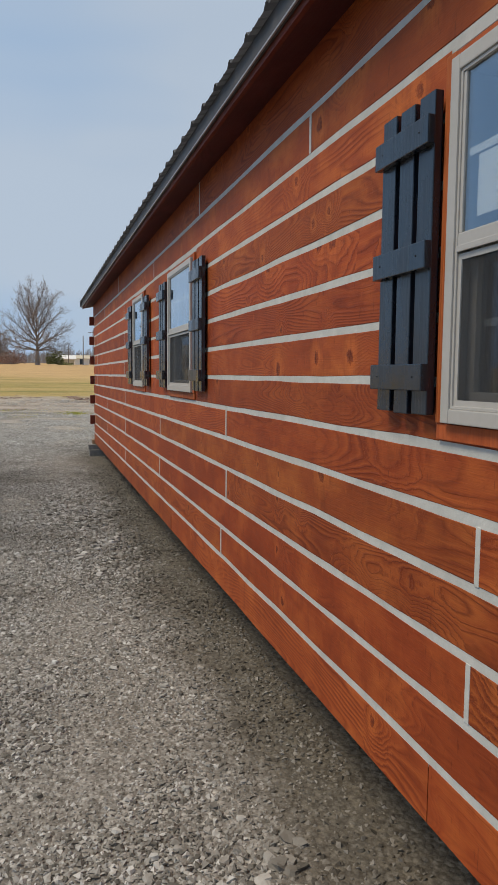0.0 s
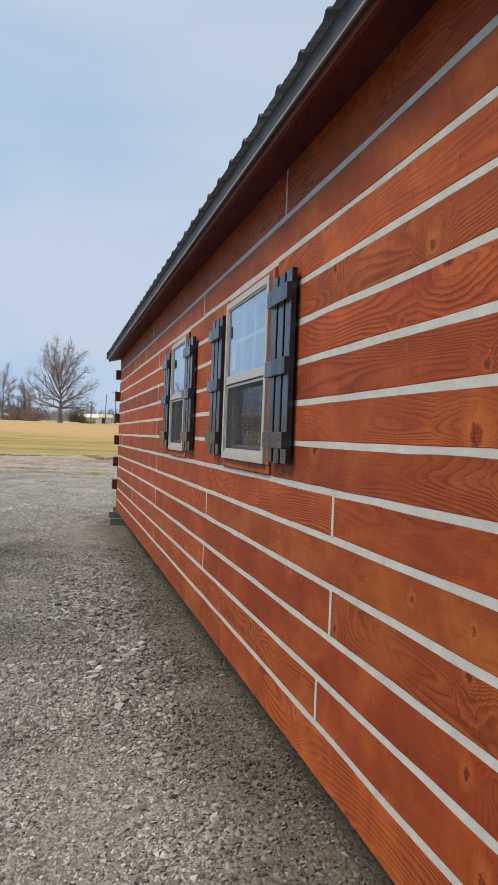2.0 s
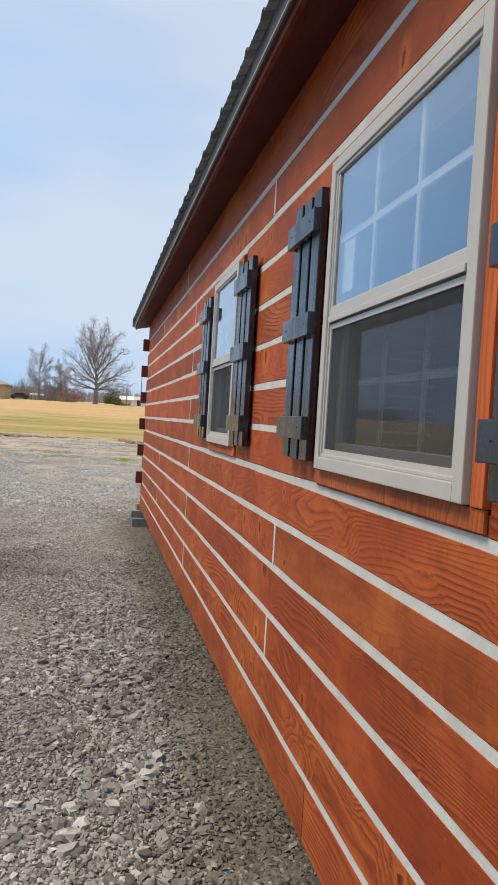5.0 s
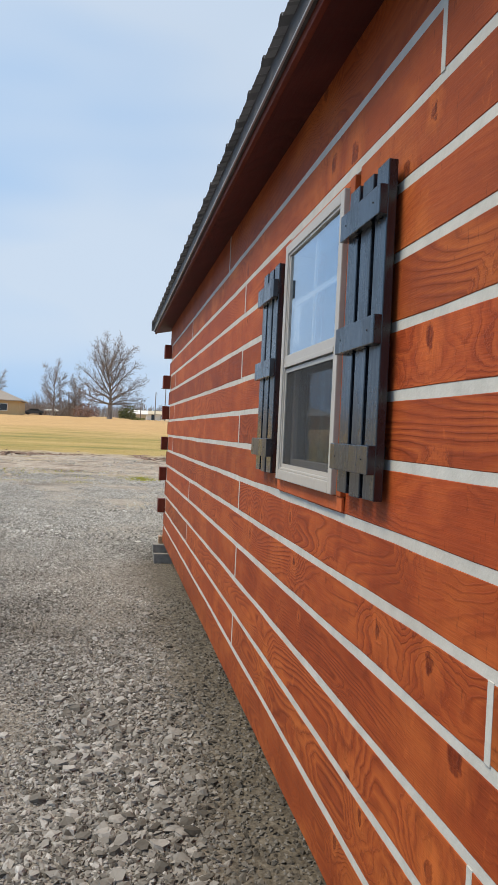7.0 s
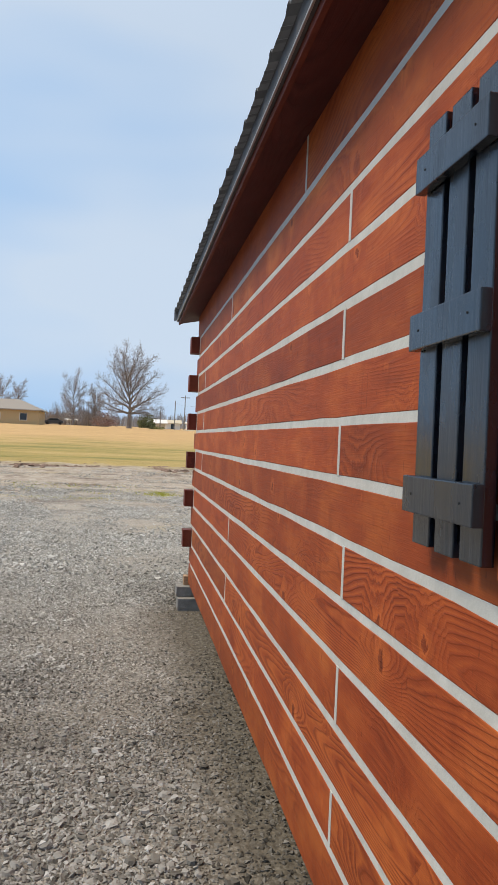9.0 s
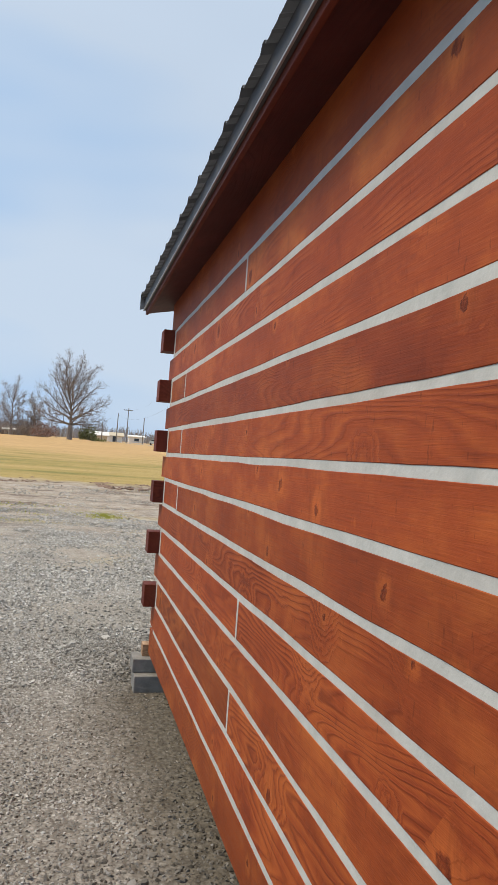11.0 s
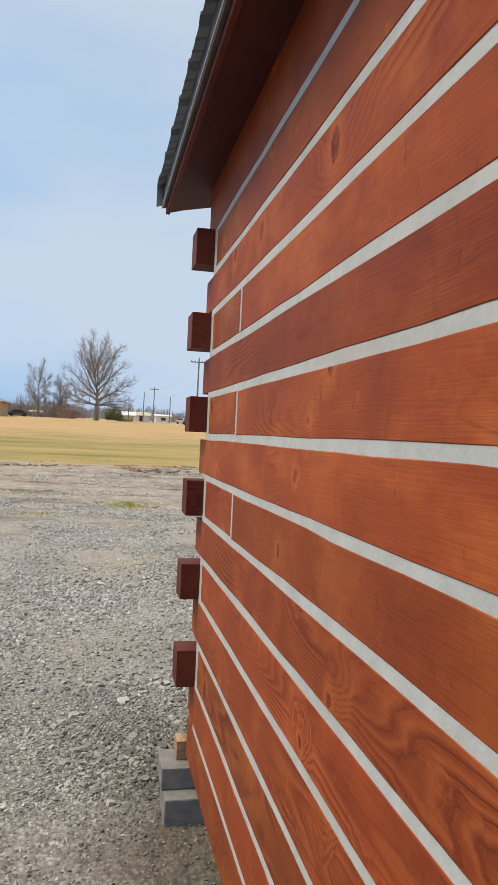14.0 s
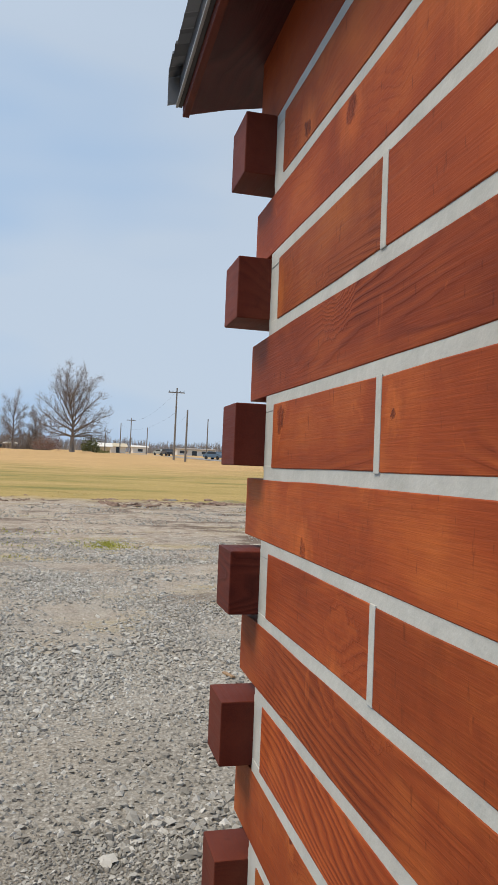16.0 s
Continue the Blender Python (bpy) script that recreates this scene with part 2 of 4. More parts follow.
CONCRETE = plain_material("concrete_block", (0.22, 0.213, 0.2), 0.9, vary=0.25, scale=14, bump=0.7)
STEEL = plain_material("dark_screw", (0.03, 0.03, 0.03), 0.5, metal=0.6, vary=0.1, bump=0)
PAPER = plain_material("white_paper", (0.8, 0.8, 0.78), 0.6, vary=0.03, bump=0)
ROOM = plain_material("interior_board", (0.22, 0.17, 0.12), 0.8, vary=0.2, scale=2, bump=0.1)


def glass_material():
    """Double glazing: two panes' worth of gloss over a lightly tinted clear pane."""
    m = Mat("window_glass")
    tr = m.node("ShaderNodeBsdfTransparent")
    tr.inputs["Color"].default_value = (0.74, 0.78, 0.80, 1)
    gl = m.node("ShaderNodeBsdfGlossy", Roughness=0.015)
    gl.inputs["Color"].default_value = (0.86, 0.93, 1.0, 1)
    fr = m.node("ShaderNodeLayerWeight", Blend=0.5)
    mx = m.node("ShaderNodeMixShader")
    m.link(m.math("MULTIPLY_ADD", m.math("POWER", fr.outputs["Facing"], 2.3), 0.90, 0.10), mx.inputs[0])
    m.link(tr.outputs[0], mx.inputs[1])
    m.link(gl.outputs[0], mx.inputs[2])
    m.link(mx.outputs[0], m.n["Material Output"].inputs[0])
    return m.m


def screen_material():
    """Fine insect mesh: the holes pass most of the light."""
    m = Mat("insect_screen", rough=0.7, color=(0.035, 0.036, 0.039))
    tr = m.node("ShaderNodeBsdfTransparent")
    mx = m.node("ShaderNodeMixShader")
    mx.inputs[0].default_value = 0.38
    out = m.n["Material Output"]
    m.link(tr.outputs[0], mx.inputs[1])
    m.link(m.b.outputs[0], mx.inputs[2])
    m.link(mx.outputs[0], out.inputs[0])
    return m.m


GLASS, SCREEN = glass_material(), screen_material()


def ground_material():
    m = Mat("ground", rough=0.95, spec=0.25)
    v = m.coords((1, 1, 1))
    sep = m.n.new("ShaderNodeSeparateXYZ")
    m.link(v, sep.inputs[0])
    yy = sep.outputs[1]
    big = m.noise(v, 0.22, 5, 0.6)
    streak = m.noise(m.coords((0.45, 1, 1)), 0.7, 6, 0.7)
    patch = m.noise(v, 0.9, 5, 0.6)
    # crushed stone
    vor = m.node("ShaderNodeTexVoronoi", Scale=38.0)
    m.link(v, vor.inputs["Vector"])
    vor2 = m.node("ShaderNodeTexVoronoi", Scale=85.0)
    m.link(v, vor2.inputs["Vector"])
    bw = m.n.new("ShaderNodeRGBToBW")
    m.link(vor.outputs["Color"], bw.inputs[0])
    bw2 = m.n.new("ShaderNodeRGBToBW")
    m.link(vor2.outputs["Color"], bw2.inputs[0])
    st = m.ramp(bw.outputs[0], (0.15, (0.16, 0.15, 0.14)), (0.5, (0.31, 0.30, 0.285)), (0.85, (0.52, 0.51, 0.49)))
    st2 = m.ramp(bw2.outputs[0], (0.15, (0.15, 0.14, 0.125)), (0.5, (0.29, 0.275, 0.255)), (0.85, (0.46, 0.45, 0.43)))
    stone = m.mix(m.ramp(patch, (0.42, 0.0), (0.58, 1.0)), st, st2)
    edge = m.ramp(vor.outputs["Distance"], (0.25, 0.0), (0.75, 1.0))
    stone = m.mix(m.math("MULTIPLY", edge, 0.55), stone, (0.11, 0.10, 0.085))
    fines = m.ramp(m.noise(v, 5.0, 6, 0.65), (0.35, (0.10, 0.09, 0.077)), (0.65, (0.25, 0.235, 0.212)))
    stone = m.mix(m.math("MULTIPLY", m.ramp(m.noise(v, 0.75, 6, 0.7), (0.42, 0.0), (0.66, 1.0)), 0.6), stone, fines)
    # darker earth with fines along the foot of the wall
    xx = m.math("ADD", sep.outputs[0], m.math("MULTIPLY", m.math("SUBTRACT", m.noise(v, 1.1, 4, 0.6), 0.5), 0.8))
    wall_foot = m.math("MULTIPLY", m.ramp(m.math("SUBTRACT", xx, 0.35), (0.25, 0.0), (0.6, 1.0)), m.ramp(m.math("SUBTRACT", 14.5, yy), (0.0, 0.0), (1.0, 1.0)))
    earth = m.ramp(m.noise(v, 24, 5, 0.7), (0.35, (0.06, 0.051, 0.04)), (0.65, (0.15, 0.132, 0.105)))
    # stone turns paler from y 11.5 on
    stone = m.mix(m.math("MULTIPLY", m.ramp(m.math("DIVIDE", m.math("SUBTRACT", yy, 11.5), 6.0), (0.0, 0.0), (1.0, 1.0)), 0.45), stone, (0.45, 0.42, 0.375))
    stone = m.mix(m.math("MULTIPLY", wall_foot, 0.85), stone, earth)
    # mud with sparse stone and weeds
    mud = m.ramp(m.noise(v, 3.0, 6, 0.7), (0.3, (0.19, 0.14, 0.105)), (0.45, (0.31, 0.25, 0.20)), (0.62, (0.44, 0.385, 0.325)))
    chip = m.ramp(m.noise(v, 11, 5, 0.75), (0.45, 0.0), (0.56, 1.0))
    mud = m.mix(m.math("MULTIPLY", chip, 0.5), mud, (0.50, 0.46, 0.41))
    mud = m.mix(m.ramp(streak, (0.54, 0.0), (0.66, 0.6)), mud, (0.37, 0.31, 0.15))
    rut = m.noise(m.coords((0.55, 1.0, 1)), 0.9, 8, 0.75)
    mud = m.mix(m.ramp(rut, (0.40, 0.9), (0.48, 0.0)), mud, (0.13, 0.092, 0.072))
    # winter grass: greenish nearer, straw further off
    gn = m.noise(m.coords((0.3, 1, 1)), 0.35, 6, 0.7)
    gf = m.noise(v, 14, 5, 0.7)
    green = m.ramp(gn, (0.36, (0.21, 0.20, 0.06)), (0.5, (0.38, 0.29, 0.105)), (0.7, (0.50, 0.36, 0.155)))
    straw = m.ramp(gn, (0.3, (0.46, 0.30, 0.13)), (0.7, (0.60, 0.40, 0.20)))
    far = m.math("ADD", yy, m.math("MULTIPLY", m.math("SUBTRACT", big, 0.5), 50))
    grass = m.mix(m.ramp(m.math("DIVIDE", m.math("SUBTRACT", far, 52), 30), (0, 0.0), (1, 1.0)), green, straw)
    grass = m.mix(0.4, grass, m.mix(gf, (0.55, 0.55, 0.55), (1.35, 1.35, 1.35)), "MULTIPLY")
    e1 = m.math("ADD", yy, m.math("ADD", m.math("MULTIPLY", m.math("SUBTRACT", streak, 0.5), 22), m.math("MULTIPLY", m.math("SUBTRACT", patch, 0.5), 8)))
    c = m.mix(m.ramp(m.math("DIVIDE", m.math("SUBTRACT", e1, 16.0), 9), (0, 0.0), (1, 1.0)), stone, mud)
    e2 = m.math("ADD", yy, m.math("MULTIPLY", m.math("SUBTRACT", patch, 0.5), 5))
    c = m.mix(m.ramp(m.math("DIVIDE", m.math("SUBTRACT", e2, 33.6), 2.4), (0, 0.0), (1, 1.0)), c, grass)
    spot = m.ramp(m.noise(v, 42, 4, 0.8), (0.36, 0.0), (0.64, 1.0))
    c = m.mix(0.55, c, m.mix(spot, (0.45, 0.42, 0.38), (1.45, 1.45, 1.42)), "MULTIPLY")
    m.color(c)
    h = m.math("ADD", m.math("MULTIPLY", m.math("SUBTRACT", 1.0, vor.outputs["Distance"]), 0.9), m.math("MULTIPLY", m.noise(v, 30, 4, 0.7), 0.8))
    h = m.math("ADD", h, m.math("MULTIPLY", m.math("MULTIPLY", m.noise(v, 3.5, 6, 0.7), m.ramp(m.math("DIVIDE", m.math("SUBTRACT", e1, 16.0), 20), (0, 0.0), (0.3, 1.0))), 6.0))
    m.bump(h, 0.8, 0.012)
    return m.m


GROUND = ground_material()


def gravel_material():
    m = Mat("crushed_stone", rough=0.9, spec=0.3)
    v = m.coords((1, 1, 1))
    c = m.ramp(m.island(), (0.0, (0.12, 0.112, 0.098)), (0.3, (0.25, 0.24, 0.22)), (0.68, (0.37, 0.36, 0.338)), (0.94, (0.51, 0.50, 0.48)), (1.0, (0.62, 0.615, 0.60)))
    # darker patches, darkest in a strip along the foot of the wall
    sep = m.n.new("ShaderNodeSeparateXYZ")
    m.link(v, sep.inputs[0])
    pat = m.noise(v, 0.8, 5, 0.65)
    c = m.mix(m.math("MULTIPLY", m.ramp(pat, (0.36, 1.0), (0.52, 0.0)), 0.60), c, m.mix(1.0, c, (0.50, 0.47, 0.44), "MULTIPLY"))
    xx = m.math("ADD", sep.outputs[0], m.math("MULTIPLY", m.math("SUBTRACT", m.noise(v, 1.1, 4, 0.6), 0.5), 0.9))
    wall_foot = m.math("MULTIPLY", m.ramp(xx, (0.60, 0.0), (0.95, 1.0)), m.ramp(m.math("SUBTRACT", 14.5, sep.outputs[1]), (0.0, 0.0), (1.0, 1.0)))
    c = m.mix(m.math("MULTIPLY", wall_foot, 0.75), c, m.mix(1.0, c, (0.42, 0.38, 0.33), "MULTIPLY"))
    # paler from y 11.5 on, darker blue-grey between y 5 and 12.5
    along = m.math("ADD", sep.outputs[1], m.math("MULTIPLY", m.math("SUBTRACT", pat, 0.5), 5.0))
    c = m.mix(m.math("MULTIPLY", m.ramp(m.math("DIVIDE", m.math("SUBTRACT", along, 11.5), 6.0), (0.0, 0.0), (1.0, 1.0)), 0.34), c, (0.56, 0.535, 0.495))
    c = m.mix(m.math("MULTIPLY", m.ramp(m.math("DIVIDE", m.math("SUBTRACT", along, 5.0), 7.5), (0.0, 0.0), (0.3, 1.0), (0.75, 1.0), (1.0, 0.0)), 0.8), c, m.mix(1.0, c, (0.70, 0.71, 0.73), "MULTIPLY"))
    c = m.mix(0.5, c, m.mix(m.noise(v, 60, 4, 0.7), (0.5, 0.5, 0.48), (1.4, 1.4, 1.4)), "MULTIPLY")
    m.color(c)
    m.bump(m.noise(v, 140, 3, 0.7), 0.5, 0.003)
    return m.m


GRAVEL = gravel_material()


def leafless_material(name, dark, light):
    m = Mat(name, rough=0.9, spec=0.2)
    v = m.coords((1, 1, 0.3))
    m.color(m.mix(0.4, m.ramp(m.noise(v, 3, 5, 0.65), (0.3, dark), (0.7, light)), m.mix(m.island(), (0.6, 0.6, 0.6), (1.3, 1.3, 1.3)), "MULTIPLY"))
    return m.m


BARK = leafless_material("grey_bark", (0.17, 0.142, 0.125), (0.28, 0.24, 0.212))
TWIG = leafless_material("pale_twigs", (0.21, 0.178, 0.16), (0.33, 0.28, 0.248))
RUST = leafless_material("rusty_leaves", (0.19, 0.115, 0.10), (0.31, 0.20, 0.175))
EVERGREEN = leafless_material("evergreen_leaves", (0.15, 0.16, 0.06), (0.26, 0.255, 0.12))
# far woods paled: the haze of distance is put into this colour
WOODS = leafless_material("far_woods", (0.25, 0.24, 0.245), (0.35, 0.33, 0.33))
BLADE = leafless_material("winter_grass", (0.30, 0.25, 0.10), (0.50, 0.38, 0.17))
WEED = leafless_material("green_weed", (0.33, 0.34, 0.05), (0.50, 0.48, 0.11))
POLEWOOD = plain_material("weathered_pole", (0.21, 0.19, 0.17), 0.9, vary=0.2)
BRICK = plain_material("tan_brick", (0.46, 0.34, 0.19), 0.9, vary=0.15)
CREAM = plain_material("cream_siding", (0.55, 0.48, 0.36), 0.9, vary=0.08)
SHINGLE = plain_material("grey_shingle", (0.30, 0.27, 0.24), 0.9, vary=0.15)
WHITEWALL = plain_material("white_siding", (0.72, 0.71, 0.68), 0.8, vary=0.06)
ASPHALT = plain_material("pale_asphalt", (0.28, 0.27, 0.26), 0.9, vary=0.15, scale=1)
DARKGLASS = plain_material("dark_pane", (0.03, 0.035, 0.04), 0.15, vary=0.1, bump=0)
CARPAINT = plain_material("car_paint", (0.04, 0.045, 0.055), 0.3, vary=0.1, bump=0)
CARBLUE = plain_material("car_paint_blue", (0.10, 0.15, 0.21), 0.3, vary=0.1, bump=0)
CARLIGHT = plain_material("car_paint_pale", (0.4, 0.43, 0.42), 0.3, vary=0.1, bump=0)
RUBBER = plain_material("rubber", (0.02, 0.02, 0.02), 0.9, vary=0.1)

# ---- helpers of the build ----


def mesh_of(name, bm, material):
    me = bpy.data.meshes.new(name)
    bm.normal_update()
    bm.to_mesh(me)
    bm.free()
    me.materials.append(material)
    return me


def part(name, bm, material, parent=None, label=""):
    ob = new(name, mesh_of(name, bm, material))
    ob.parent = parent
    if label:
        ob["label"] = label
    return ob


def box(x0, x1, y0, y1, z0, z1, bevel=0.0, bm=None):
    own = bm or bmesh.new()
    made = bmesh.ops.create_cube(own, size=1.0)
    vs = made["verts"]
    for v in vs:
        v.co = Vector((x0 + (v.co.x + 0.5) * (x1 - x0), y0 + (v.co.y + 0.5) * (y1 - y0), z0 + (v.co.z + 0.5) * (z1 - z0)))
    if bevel:
        es = list({e for v in vs for e in v.link_edges})
        bmesh.ops.bevel(own, geom=es, offset=bevel, segments=2, affect="EDGES", profile=0.6)
    return own


def empty(name, x, y, z):
    ob = new(name)
    ob.location = (x, y, z)
    ob.empty_display_size = 0.1
    return ob


def under(ob, parent):
    """Parents ob, keeping where it stands."""
    ob.parent = parent
    ob.matrix_parent_inverse = Matrix.Translation(-parent.location)
    return ob


def thing_part(name, bm, material, parent, label=""):
    return under(part(name, bm, material, None, label), parent)


def tube(bm, a, b, ra, rb, sides=5):
    a, b = Vector(a), Vector(b)
    d = (b - a)
    if d.length < 1e-6:
        return
    q = d.to_track_quat("Z", "Y")
    lo, hi = [], []
    for i in range(sides):
        t = 2 * math.pi * i / sides
        o = Vector((math.cos(t), math.sin(t), 0))
        lo.append(bm.verts.new(a + q @ (o * ra)))
        hi.append(bm.verts.new(b + q @ (o * rb)))
    for i in range(sides):
        j = (i + 1) % sides
        bm.faces.new((lo[i], lo[j], hi[j], hi[i]))
    bm.faces.new(hi)
    bm.faces.new(lo[::-1])


def ground_z(y):
    """Height of the ground: it climbs gently away from the start."""
    z = -0.065 + 0.0157 * y
    if y > 40:
        z += 0.0085 * (min(y, 160) - 40)
    return z

# ---- ground ----


def build_ground():
    ys = [-800, -400, -200, -100, -50, -25, -12, -6] + [-3 + 0.4 * i for i in range(108)] + [41, 43, 46, 50, 55, 60, 70, 80, 100, 120, 140, 160, 200, 260, 340, 450, 600, 900, 1400, 2200]
    xs = [-2200, -1200, -700, -400, -250, -150, -100, -70, -50, -35, -25, -20, -16] + [-14 + 0.5 * i for i in range(64)] + [20, 25, 35, 50, 70, 100, 150, 250, 400, 700, 1200, 2200]
    verts, faces = [], []
    for y in ys:
        for x in xs:
            z = ground_z(y)
            if -10 < x < 20 and -2 < y < 40:
                z += 0.012 * noise.noise((x * 0.8, y * 0.8, 0)) + 0.006 * noise.noise((x * 3, y * 3, 5))
                if y > 18:
                    z += 0.05 * min(1, (y - 18) / 8) * noise.noise((x * 0.25, y * 0.9, 2))
                if 31 < y < 38:
                    z += 0.16 * max(0, 1 - abs(y - 35 - 0.8 * noise.noise((x * 0.4, 0, 7))) / 1.6) * max(0, 0.45 + noise.noise((x * 0.9, y, 9)))
            verts.append((x, y, z))
    nx = len(xs)
    for j in range(len(ys) - 1):
        for i in range(nx - 1):
            a = j * nx + i
            faces.append((a, a + 1, a + nx + 1, a + nx))
    me = bpy.data.meshes.new("ground")
    me.from_pydata(verts, [], faces)
    me.polygons.foreach_set("use_smooth", [True] * len(faces))
    me.materials.append(GROUND)
    return tagged(new("ground", me), "grey crushed stone yard giving way to mud and straw-coloured winter grass", "ground", kind="structure")


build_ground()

# ---- cabin: log wall beside the path ----
WALL_X, DEPTH, PITCH, FACE, BASE = 1.023, 0.136, 0.1672, 0.1415, 0.590
END_Y, START_Y, BACK_X, FAR_X = 13.14, -1.2, 1.159, 5.2


LOW = {-1: 0.40, 0: 0.569, 1: 0.740, 2: 0.912}


def log_z(n):
    """Underside of course n; the lowest courses were laid a little low."""
    return LOW.get(n, BASE + PITCH * n)


JOINTS = {
    12: (4.54, 9.12), 11: (2.63, 6.35, 10.95), 10: (8.55,), 9: (12.355,), 8: (8.567,), 7: (12.352,),
    6: (8.566,), 5: (12.348,), 4: (3.85, 8.48), 3: (1.474, 6.04, 10.70), 2: (3.84, 8.49), 1: (1.495, 6.08, 10.74),
    0: (3.95, 8.50), -1: (1.66, 5.52, 9.43),
}
WINDOWS = ((0.76, 1.615, 3), (4.675, 5.535, 3), (6.895, 7.585, 2))
WIN_Z0, WIN_Z1 = 1.477, 2.358


def log_bm(y0, y1, z0, z1, seed, x0=WALL_X, depth=DEPTH):
    """One squared log lying along y, with eased and slightly wandering edges."""
    bm = bmesh.new()
    e = 0.0016
    prof = [(x0, z0 + e), (x0, z1 - e), (x0 + e * 0.7, z1), (x0 + depth, z1), (x0 + depth, z0), (x0 + e * 0.7, z0)]
    n = max(1, int((y1 - y0) / 0.16))
    rings = []
    for i in range(n + 1):
        y = y0 + (y1 - y0) * i / n
        ring = []
        up = 0.0045 * noise.noise((y * 2.2, seed, 1.0)) + 0.0026 * noise.noise((y * 11, seed, 3.0))
        dn = 0.0045 * noise.noise((y * 2.2, seed, 6.0)) + 0.0026 * noise.noise((y * 11, seed, 8.0))
        out = 0.0009 * noise.noise((y * 0.9, seed, 12.0))
        for k, (x, z) in enumerate(prof):
            dz = up if k in (1, 2, 3) else dn
            ring.append(bm.verts.new((x + (out if x < x0 + 0.05 else 0), y, z + dz)))
        rings.append(ring)
    m = len(prof)
    for a, b in zip(rings, rings[1:]):
        for i in range(m):
            j = (i + 1) % m
            bm.faces.new((a[i], b[i], b[j], a[j]))
    bm.faces.new(rings[0])
    bm.faces.new(rings[-1][::-1])
    return bm


def cut(spans, a, b):
    out = []
    for s, t in spans:
        if b <= s or a >= t:
            out.append((s, t))
            continue
        if a - s > 0.01:
            out.append((s, a))
        if t - b > 0.01:
            out.append((b, t))
    return out


wall = tagged(empty("wall_west", WALL_X, 0, 0.38), "stained red-brown squared log wall with pale grey chinking", "wall", kind="structure")
GAP = 0.018
for n in range(-1, 13):
    z0, z1 = log_z(n), log_z(n + 1) - (PITCH - FACE)
    if n == -1:
        z0 = 0.372
    if n == 12:
        z1 = 2.86
    odd = n % 2 == 1 and n > 0
    end = 12.92 if odd else END_Y
    spans, prev = [], START_Y
    for j in JOINTS[n]:
        spans.append((prev, j - (GAP / 2 if n >= 0 else 0.002)))
        prev = j + (GAP / 2 if n >= 0 else 0.002)
    spans.append((prev, end))
    for w0, w1, _ in WINDOWS:
        lo, hi = WIN_Z0 - 0.012, WIN_Z1 + 0.012
        a, b = w0 - 0.05, w1 + 0.05
        if z1 > lo and z0 < hi:
            if z0 < lo - 0.02:
                under(part("log", log_bm(a, b, z0, lo, n + w0), LOG), wall)
            spans = cut(spans, a, b)
    for k, (s, t) in enumerate(spans):
        under(part("log", log_bm(s, t, z0, z1, n * 3.7 + k), LOG), wall)
    # mortar line under this log
    if n >= 0:
        cs = [(START_Y, 12.99)]
        for w0, w1, _ in WINDOWS:
            if z0 > WIN_Z0 and z0 - 0.031 < WIN_Z1 + 0.01:
                cs = cut(cs, w0 - 0.05, w1 + 0.05)
        for s, t in cs:
            under(part("chinking", log_bm(s, t, z0 - 0.036, z0 + 0.005, n * 1.3 + 50, WALL_X + 0.0016, 0.11), CHINK), wall)
        for j in JOINTS[n]:
            if not any(w0 - 0.05 < j < w1 + 0.05 and z1 > WIN_Z0 and z0 < WIN_Z1 for w0, w1, _ in WINDOWS):
                under(part("chinking", box(WALL_X - 0.0012, WALL_X + 0.1, j - GAP / 2 - 0.001, j + GAP / 2 + 0.001, z0 - 0.002, z1 + 0.002, 0.001), CHINK), wall)
    if odd:
        under(part("chinking", box(WALL_X + 0.003, WALL_X + 0.1, 12.91, 12.998, z0 - 0.004, z1 + 0.004), CHINK), wall)

# end wall: its logs run across and poke out past the corner
end_wall = tagged(empty("wall_north", WALL_X, 13.0, 0.38), "red-brown log end wall with crossing log ends, shade put into its colour", "wall", kind="structure")
for n in range(-1, 13):
    z0, z1 = (1.62 + (z - 1.62) * 1.028 for z in (log_z(n), log_z(n + 1) - (PITCH - FACE)))
    odd = n % 2 == 1 and n > 0
    poke = 0.072 + 0.005 * math.sin(n * 2.3)
    x0 = WALL_X - poke if odd else BACK_X + 0.002
    bm = box(x0, FAR_X, 12.995, 13.135, z0, z1 if n < 12 else 2.86, 0.003)
    under(part("log", bm, LOG_SHADED), end_wall)
    if n >= 0:
        under(part("chinking", box(BACK_X + 0.002, FAR_X, 13.01, 13.12, z0 - 0.034, z0 + 0.003), CHINK), end_wall)

# plain walls and floor that close the cabin
tagged(part("wall_south", box(1.16, FAR_X, START_Y, START_Y + 0.13, 0.385, 2.86), LOG_SHADED), "stained log back wall", "wall", kind="structure")
tagged(part("wall_east", box(FAR_X - 0.13, FAR_X, START_Y + 0.135, 12.955, 0.385, 2.86), LOG_SHADED), "stained log far side wall", "wall", kind="structure")
tagged(part("floor", box(1.165, FAR_X - 0.135, START_Y + 0.135, 12.95, 0.39, 0.50), ROOM), "bare board cabin floor", "floor", kind="structure")
tagged(part("ceiling", box(1.165, FAR_X - 0.135, START_Y + 0.135, 12.95, 2.74, 2.80), ROOM), "bare board cabin ceiling", "ceiling", kind="structure")
# unseen beams, added to stop light passing under the cabin
for i, x in enumerate((1.42, 2.9, 4.4)):
    tagged(part("skid", box(x, x + 0.12, START_Y + 0.3, 12.8, 0.12, 0.388), RAW), "unseen rough timber skid added under the cabin floor to block light", "beam", group="skids under the cabin")


